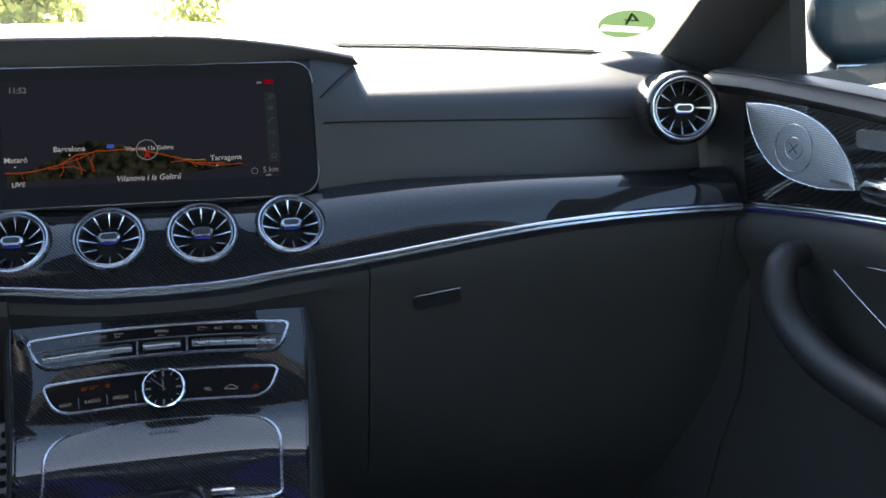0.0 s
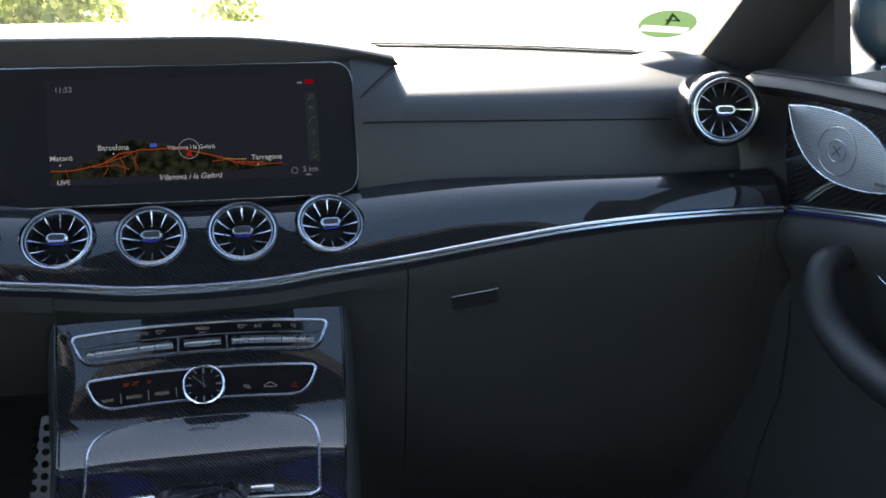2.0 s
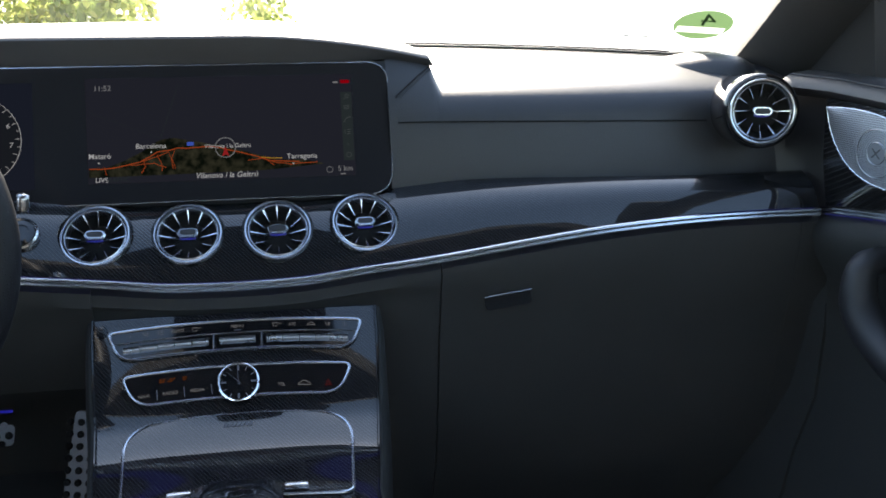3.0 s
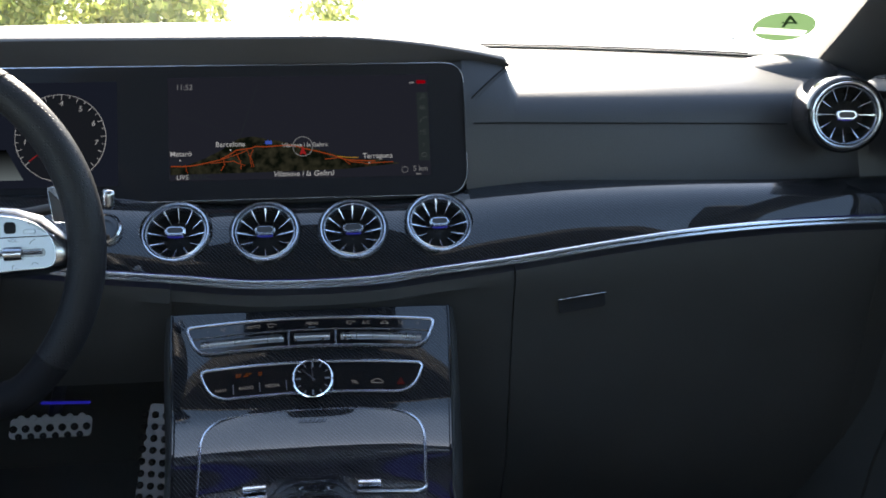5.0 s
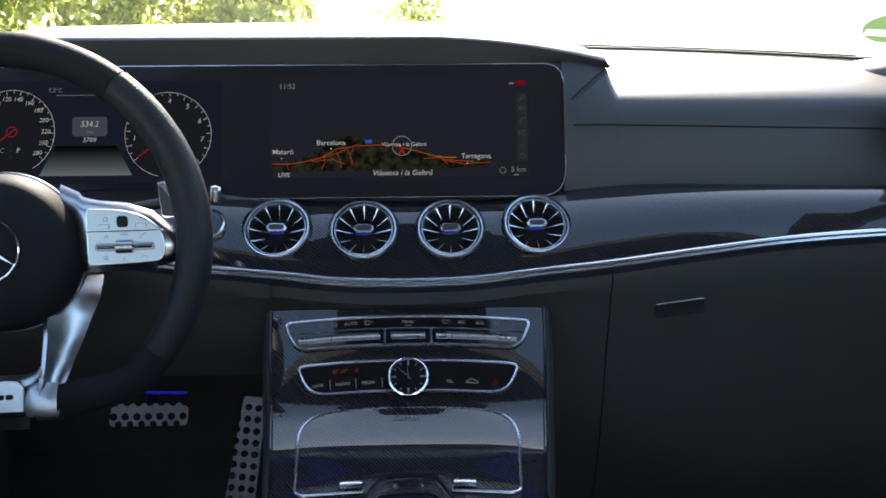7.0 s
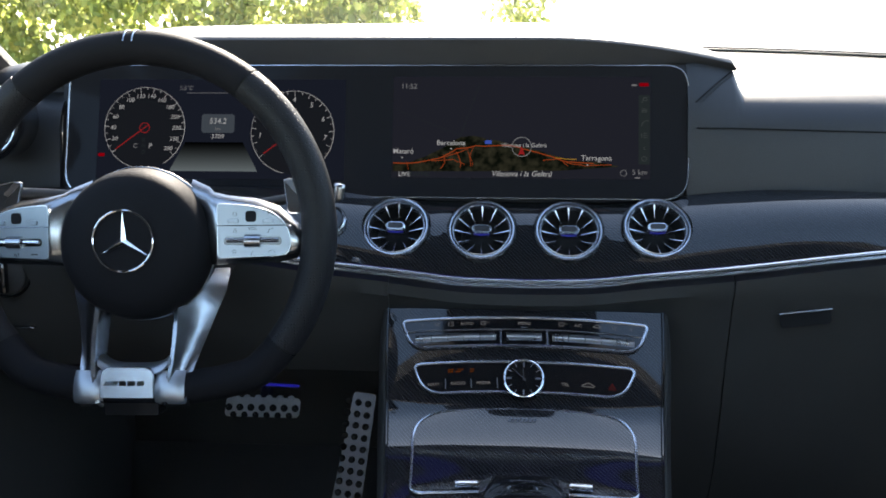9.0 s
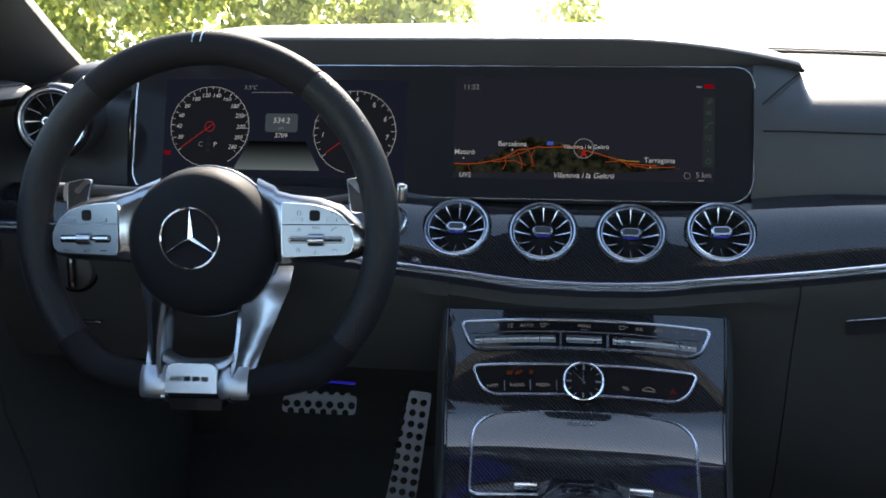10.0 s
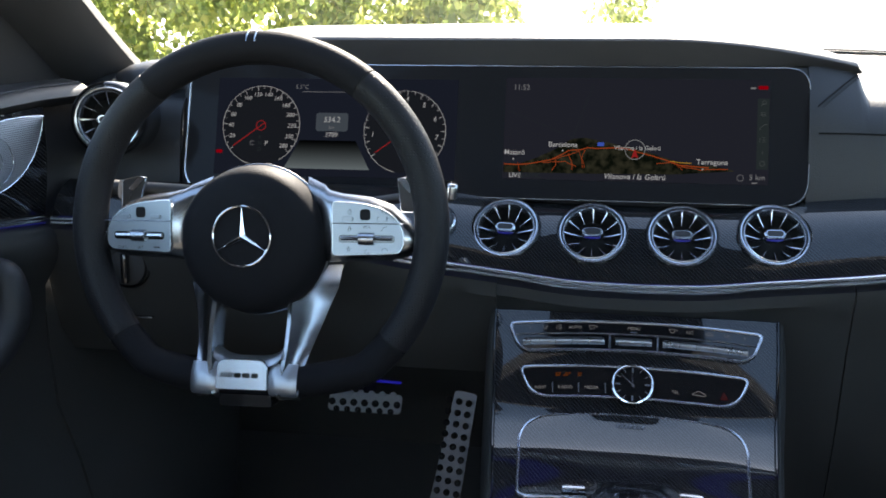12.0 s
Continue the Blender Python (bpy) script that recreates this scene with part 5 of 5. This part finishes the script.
# ---------- sticker on the windscreen ----------
def sticker():
    c = screen_surface(0.6365, 0.105)
    ux = (screen_surface(0.66, 0.105) - screen_surface(0.63, 0.105)).normalized()
    uz = (screen_surface(0.640, 0.14) - screen_surface(0.640, 0.07)).normalized()
    n = ux.cross(uz).normalized()
    if n.y > 0:
        n = -n
    P = lambda u, v, h: c + ux * u + uz * v + n * (h + 0.0015)
    def film(*polys):
        bm = bmesh.new()
        for poly in polys:
            bm.faces.new([bm.verts.new(P(u, v, 0.0)) for u, v in poly])
        return bm
    def arc(a0, a1, n):
        return [(0.040 * math.cos(a), 0.040 * math.sin(a)) for a in span(a0, a1, n)]
    hi, lo = math.asin(-0.15), math.asin(-0.55)
    sides = [[(q * 0.033, -0.022), (q * 0.033, -0.006)] + [(q * u, v) for u, v in arc(hi, lo, 5)] for q in (-1, 1)]
    ring = film(arc(hi, math.pi - hi, 30), arc(math.pi - lo, 2 * math.pi + lo, 16), *sides)
    s = single("windscreen_sticker", ring, STICKER, "round green sticker with a mirrored figure on the windscreen", "sticker", smooth=False)
    part("white_field", film([(-0.033, -0.022), (0.033, -0.022), (0.033, -0.006), (-0.033, -0.006)]), PAPER, s, "plain white field", smooth=False)
    words("4", 0.046, lambda u, v, h: P(u + 0.004, v + 0.014, 0.0007), STICKER_DARK, "figure", s, flip=True)


def sheer(name, color):
    """Printed film that lets daylight through."""
    m = material(name, color, 0.6)
    b = m.node_tree.nodes["Principled BSDF"]
    t = node(m, "ShaderNodeBsdfTranslucent", Color=(*color, 1))
    mx = m.node_tree.nodes.new("ShaderNodeMixShader")
    mx.inputs[0].default_value = 0.6
    m.node_tree.links.new(b.outputs[0], mx.inputs[1])
    m.node_tree.links.new(t.outputs[0], mx.inputs[2])
    m.node_tree.links.new(mx.outputs[0], m.node_tree.nodes["Material Output"].inputs["Surface"])
    return m


STICKER, PAPER, STICKER_DARK = sheer("green sticker film", (0.062, 0.105, 0.045)), sheer("white paper", (0.45, 0.45, 0.43)), sheer("dark print", (0.03, 0.07, 0.03))
sticker()

# ---------- what the displays show ----------
def lit(name, pts, mat, parent, h=0.0026, thick=0.0001):
    return part(name, plate(bmesh.new(), pts, thick, lambda u, v, q: disp(u, v, h + q)), mat, parent, smooth=False)


def line_on(name, pts, r, mat, parent, h=0.0027):
    return part(name, tube(bmesh.new(), [disp(u, v, h) for u, v in pts], r, 4), mat, parent, smooth=False)


SEA = glow("map sea", (0.010, 0.0112, 0.0175), 0.24)
ROADS = glow("map road", (1.0, 0.17, 0.05), 0.040)
YELLOW = glow("map yellow road", (1.0, 0.55, 0.08), 0.06)
SIGN = glow("map blue sign", (0.08, 0.18, 0.9), 0.08)
CLUSTER = glow("cluster ground", (0.026, 0.034, 0.062), 0.06)
ICON = glow("side bar", (0.10, 0.14, 0.16), 0.03)
UI_FAINT = glow("faint print", (0.5, 0.6, 0.65), 0.020)


def land_material():
    m = glow("map land", (0.04, 0.034, 0.022), 0.085)
    b = m.node_tree.nodes["Principled BSDF"]
    co = m.node_tree.nodes.new("ShaderNodeTexCoord")
    t = node(m, "ShaderNodeTexNoise", Scale=110.0, Detail=6.0)
    join(m, co, "Object", t, "Vector")
    r = m.node_tree.nodes.new("ShaderNodeValToRGB")
    r.color_ramp.elements[0].color, r.color_ramp.elements[0].position = (0.006, 0.009, 0.006, 1), 0.38
    r.color_ramp.elements[1].color, r.color_ramp.elements[1].position = (0.06, 0.06, 0.04, 1), 0.70
    join(m, t, "Fac", r, "Fac")
    join(m, r, "Color", b, "Emission Color")
    return m


def map_u(px):
    return -0.141 + (px - 447) * 0.000632


def map_v(py):
    return -0.0285 - (py - 279) * 0.00066


def navigation():
    d = panel
    m = part("map_screen", plate(bmesh.new(), [(-0.153, -0.0515), (0.139, -0.0515), (0.139, 0.0655), (-0.153, 0.0655)], 0.0002, lambda u, v, q: disp(u, v, 0.0021 + q)), SEA, d, "lit navigation map of a coast at night", smooth=False)
    rnd = random.Random(4)
    coast = lambda u: map_v(curve_at([(430, 287), (470, 284), (510, 266), (560, 241), (600, 246), (650, 254), (700, 268), (760, 282), (800, 284), (830, 291)], (u + 0.141) / 0.000632 + 447))
    us = span(map_u(430), map_u(833), 60)
    top = [(u, coast(u) + 0.0008 * rnd.uniform(-1, 1)) for u in us]
    bm = bmesh.new()
    base = [map_v(curve_at([(430, 303), (720, 300), (780, 296), (833, 292)], (u + 0.141) / 0.000632 + 447)) for u in us]
    loft(bm, [[disp(u, v, 0.0026) for u, v in top], [disp(u, b, 0.0026) for (u, _), b in zip(top, base)]])
    part("land", bm, land_material(), m, smooth=False)
    def road(pts, mat=ROADS, r=0.00045):
        full = []
        for (a, b), (c, e) in zip(pts, pts[1:]):
            for t in span(0, 1, 5)[:-1]:
                full.append((map_u(mix(a, c, t)) + rnd.uniform(-1, 1) * 0.0005, map_v(mix(b, e, t)) + rnd.uniform(-1, 1) * 0.0005))
        full.append((map_u(pts[-1][0]), map_v(pts[-1][1])))
        line_on("road", full, r, mat, m)
    road([(431, 289), (470, 288), (515, 280), (545, 264), (580, 258), (640, 256), (690, 268), (740, 284), (790, 287)], r=0.0007)
    road([(515, 280), (565, 264), (575, 292)])
    road([(522, 275), (524, 288), (517, 298)])
    road([(545, 268), (552, 285), (553, 296)])
    road([(575, 262), (568, 275), (571, 293)])
    road([(455, 286), (460, 300)])
    road([(700, 282), (730, 279), (745, 292)])
    road([(500, 284), (540, 282), (560, 290)])
    road([(720, 278), (760, 280)], YELLOW)
    road([(742, 286), (775, 291), (822, 289)], r=0.0005)
    line_on("border_line", [(map_u(552), map_v(240)), (map_u(586), map_v(147))], 0.00025, ICON, m)
    line_on("border_line", [(map_u(435), map_v(195)), (map_u(552), map_v(240))], 0.00015, ICON, m)
    def lab(t, px, py, size, mat=UI_WHITE, shear=0.0, bold=0.00003):
        words(t, size, lambda a, b, h: disp(map_u(px) + a, map_v(py) + b, 0.0031), mat, "lettering", m, bold=bold, shear=shear)
    lab("Mataró", 449, 268, 0.0082)
    lab("Barcelona", 535, 253, 0.0082)
    lab("Tarragona", 795, 278, 0.0082)
    lab("Vilanova i la Geltrú", 666, 256.5, 0.0066)
    lab("Vilanova i la Geltrú", 662, 306, 0.0088, shear=0.25)
    lab("LIVE", 451, 308, 0.0072, bold=0.00008)
    lab("TRAFFIC", 476, 308, 0.0075, ICON)
    lab("11:52", 457, 154, 0.0085, UI_GREY)
    lab("5 km", 871, 302, 0.0085, UI_GREY)
    for px, py in ((447, 279), (535, 263), (779, 290)):
        lit("town_dot", [(map_u(px) + 0.0009 * math.cos(a), map_v(py) + 0.0009 * math.sin(a)) for a in span(0, 5.5, 8)], UI_WHITE, m, 0.0030)
    ring = [(map_u(662) + 0.0110 * math.cos(a), map_v(259) + 0.0110 * math.sin(a)) for a in span(0, 2 * math.pi * 31 / 32, 32)]
    part("position_ring", outline(bmesh.new(), ring, 0.0005, disp, 0.0030, 5), UI_GREY, m, "pale compass ring")
    cx, cy = map_u(662), map_v(266)
    lit("position_arrow", [(cx - 0.0042, cy - 0.0055), (cx, cy - 0.0035), (cx + 0.0042, cy - 0.0055), (cx, cy + 0.0055)], UI_RED, m, 0.0032)
    lit("road_sign", rrect(0.0075, 0.0042, 0.0008, 3, map_u(602), map_v(251)), SIGN, m, 0.0030)
    lit("status_mark", rrect(0.0105, 0.0040, 0.001, 3, map_u(878), map_v(150)), DARKRED, m, 0.0028)
    lit("status_mark", rrect(0.0060, 0.0020, 0.0008, 3, map_u(861), map_v(151)), UI_GREY, m, 0.0028)
    lit("side_bar", rrect(0.0125, 0.079, 0.001, 3, map_u(879), map_v(228)), ICON, m, 0.0024)
    for kind, py in (("lens", 177), ("flag", 195), ("phone", 216), ("fan", 238), ("dot", 260), ("ring", 278)):
        symbol(kind, lambda a, b: disp(a, b, 0.0027), map_u(879), map_v(py), 0.0060, UI_FAINT, m, 0.00026, "side_symbol")
    ring = [(map_u(843) + 0.0034 * math.cos(a), map_v(303) + 0.0034 * math.sin(a)) for a in span(0, 2 * math.pi * 15 / 16, 16)]
    part("compass", outline(bmesh.new(), ring, 0.0003, disp, 0.0028, 4), UI_GREY, m)
    lit("scale_bar", rrect(0.006, 0.0014, 0.0003, 2, map_u(867), map_v(311)), UI_GREY, m, 0.0028)


def instruments():
    d = panel
    m = part("cluster_screen", plate(bmesh.new(), [(-0.500, -0.055), (-0.208, -0.055), (-0.208, 0.062), (-0.500, 0.062)], 0.0002, lambda u, v, q: disp(u, v, 0.0021 + q)), CLUSTER, d, "lit instrument display with two round dials", smooth=False)
    def dial(cu, cv, r, a0, a1, n, nums, size):
        ring = [(cu + r * math.cos(a), cv + r * math.sin(a)) for a in span(0, 2 * math.pi * 63 / 64, 64)]
        part("dial_face", plate(bmesh.new(), ring, 0.0001, lambda u, v, q: disp(u, v, 0.0024 + q)), DIAL, m, smooth=False)
        arc = [(cu + r * math.cos(a), cv + r * math.sin(a)) for a in span(radians(a1 - 18), radians(a0 + 40), 60)]
        line_on("dial_rim", arc, 0.0003, UI_WHITE, m)
        for k in range(n):
            a = radians(mix(a0, a1, k / (n - 1)))
            r0 = r * (0.88 if k % 2 == 0 else 0.93)
            line_on("dial_mark", [(cu + r0 * math.cos(a), cv + r0 * math.sin(a)), (cu + r * 0.99 * math.cos(a), cv + r * 0.99 * math.sin(a))], 0.0003, UI_WHITE, m, 0.0028)
        for t, a in nums:
            a = radians(a)
            words(t, size, lambda x, y, h: disp(cu + r * 0.79 * math.cos(a) + x, cv + r * 0.79 * math.sin(a) + y, 0.0029), UI_WHITE, "lettering", m, shear=0.15)
    dial(-0.444, 0.0045, 0.0478, 218, -42, 27, [(str(v), 200 - 20 * i) for i, v in enumerate((20, 40, 60, 80, 100, 120, 140, 160, 180, 200, 220, 250, 280))], 0.0070)
    dial(-0.269, 0.000, 0.0485, 218, -42, 25, [(str(i + 1), 186 - 32.5 * i) for i in range(7)], 0.0082)
    for cu, cv in ((-0.444, 0.0045), (-0.269, 0.0)):
        a = radians(217)
        line_on("needle", [(cu + 0.006 * math.cos(a + math.pi), cv + 0.006 * math.sin(a + math.pi)), (cu + 0.042 * math.cos(a), cv + 0.042 * math.sin(a))], 0.00055, UI_RED, m, 0.0032)
        ring = [(cu + 0.0058 * math.cos(q), cv + 0.0058 * math.sin(q)) for q in span(0, 2 * math.pi * 19 / 20, 20)]
        part("needle_hub", outline(bmesh.new(), ring, 0.0005, disp, 0.0030, 4), UI_RED, m)
    lit("reading_box", rrect(0.039, 0.022, 0.003, 3, -0.357, 0.010), GREYBOX, m, 0.0025)
    def lab(t, u, v, size, mat=UI_WHITE):
        words(t, size, lambda a, b, h: disp(u + a, v + b, 0.0031), mat, "lettering", m, shear=0.1)
    lab("534.2", -0.357, 0.0125, 0.0092)
    lab("km", -0.357, 0.0035, 0.0055, UI_GREY)
    lab("3709", -0.357, -0.0055, 0.0078)
    lab("5.5°C", -0.396, 0.0515, 0.0068, UI_GREY)
    lab("P", -0.4365, -0.017, 0.008)
    lab("C", -0.4545, -0.017, 0.0078, UI_GREY)
    lab("R", -0.4445, -0.010, 0.006, ICON)
    lab("N", -0.4445, -0.017, 0.006, ICON)
    lab("D", -0.4445, -0.0245, 0.006, ICON)
    line_on("thin_line", [(-0.395, 0.046), (-0.325, 0.046)], 0.0003, UI_GREY, m)
    for k in range(16):
        v0, v1 = mix(-0.046, -0.012, k / 16), mix(-0.046, -0.012, (k + 1) / 16)
        w0, w1 = mix(0.052, 0.034, k / 16), mix(0.052, 0.034, (k + 1) / 16)
        lit("road_glow", [(-0.361 - w0, v0), (-0.361 + w0, v0), (-0.361 + w1, v1), (-0.361 - w1, v1)], glow("road glow", (0.20, 0.25, 0.28), 0.095 * (1 - k / 16) ** 1.8), m, 0.0023)
    lit("brake_warning", rrect(0.008, 0.004, 0.001, 2, -0.4945, -0.0275), DARKRED, m, 0.0026)


DIAL = glow("dial ground", (0.020, 0.024, 0.034), 0.08)
GREYBOX = glow("grey display field", (0.18, 0.23, 0.30), 0.045)
DARKRED = glow("dark red mark", (0.5, 0.0, 0.01), 0.08)
navigation()
instruments()

# ---------- outside ----------
bm = bmesh.new()
bmesh.ops.create_grid(bm, x_segments=2, y_segments=2, size=600)
GROUND = bumped(material("pale concrete", (0.62, 0.60, 0.57), 0.9), 30, 0.3, 0.02, vary=0.12, vscale=0.3)
single("ground", bm, GROUND, "pale sunlit concrete ground", "ground", "structure")


def leaf_material():
    m = bpy.data.materials.new("leaves")
    m.use_nodes = True
    nt = m.node_tree
    b = nt.nodes["Principled BSDF"]
    b.inputs["Roughness"].default_value = 0.55
    g = nt.nodes.new("ShaderNodeNewGeometry")
    r = nt.nodes.new("ShaderNodeValToRGB")
    r.color_ramp.elements[0].color, r.color_ramp.elements[1].color = (0.15, 0.19, 0.05, 1), (0.62, 0.58, 0.19, 1)
    e = r.color_ramp.elements.new(0.55)
    e.color = (0.32, 0.37, 0.10, 1)
    nt.links.new(g.outputs["Random Per Island"], r.inputs["Fac"])
    nt.links.new(r.outputs["Color"], b.inputs["Base Color"])
    t = nt.nodes.new("ShaderNodeBsdfTranslucent")
    nt.links.new(r.outputs["Color"], t.inputs["Color"])
    mx = nt.nodes.new("ShaderNodeMixShader")
    mx.inputs[0].default_value = 0.78
    nt.links.new(b.outputs[0], mx.inputs[1])
    nt.links.new(t.outputs[0], mx.inputs[2])
    nt.links.new(mx.outputs[0], nt.nodes["Material Output"].inputs["Surface"])
    return m


LEAF = leaf_material()


def leaves(name, label, x0, x1, y, depth, height, count, size, seed, kind=""):
    """A dense shrub of small folded leaves in clumps."""
    rnd = random.Random(seed)
    clumps = [(rnd.uniform(x0, x1), y + rnd.uniform(-depth, depth) * 0.5, rnd.uniform(0.25, height), rnd.uniform(0.25, 0.55)) for _ in range(max(6, int((x1 - x0) * 15)))]
    verts, faces = [], []
    for _ in range(count):
        cx, cy, cz, cr = rnd.choice(clumps)
        d = Vector((rnd.gauss(0, 1), rnd.gauss(0, 1), rnd.gauss(0, 1))).normalized() * cr * rnd.uniform(0.5, 1.0)
        p = Vector((cx, cy, cz)) + d
        if p.z < 0.02:
            continue
        q = Euler((rnd.uniform(0, 6.28), rnd.uniform(0, 6.28), rnd.uniform(0, 6.28))).to_matrix()
        l, w = size * rnd.uniform(0.45, 1.0), size * rnd.uniform(0.30, 0.65)
        n = len(verts)
        for v in ((-l, 0, 0), (-l * 0.5, w * 0.85, 0.1 * w), (l * 0.3, w * 0.9, 0.1 * w), (l, 0, 0), (l * 0.3, -w * 0.9, 0.1 * w), (-l * 0.5, -w * 0.85, 0.1 * w)):
            verts.append(p + q @ Vector(v))
        faces += [(n, n + 1, n + 2, n + 3), (n, n + 3, n + 4, n + 5)]
    me = bpy.data.meshes.new(name)
    me.from_pydata(verts, [], faces)
    me.materials.append(LEAF)
    return tagged(new(name, me), label, "shrub" if name == "shrub" else "hedge", kind=kind)


leaves("hedge", "sunlit yellow-green hedge beyond the windscreen", -16, -1.35, 13, 2.0, 1.7, 23000, 0.085, 3, "stuff")
leaves("hedge", "denser second row of the sunlit yellow-green hedge", -20, -1.8, 14.8, 1.2, 1.7, 4500, 0.14, 9, "stuff")
leaves("shrub", "small sunlit yellow-green shrub", -0.2, 0.45, 14.5, 0.8, 1.5, 1500, 0.07, 5, "stuff")
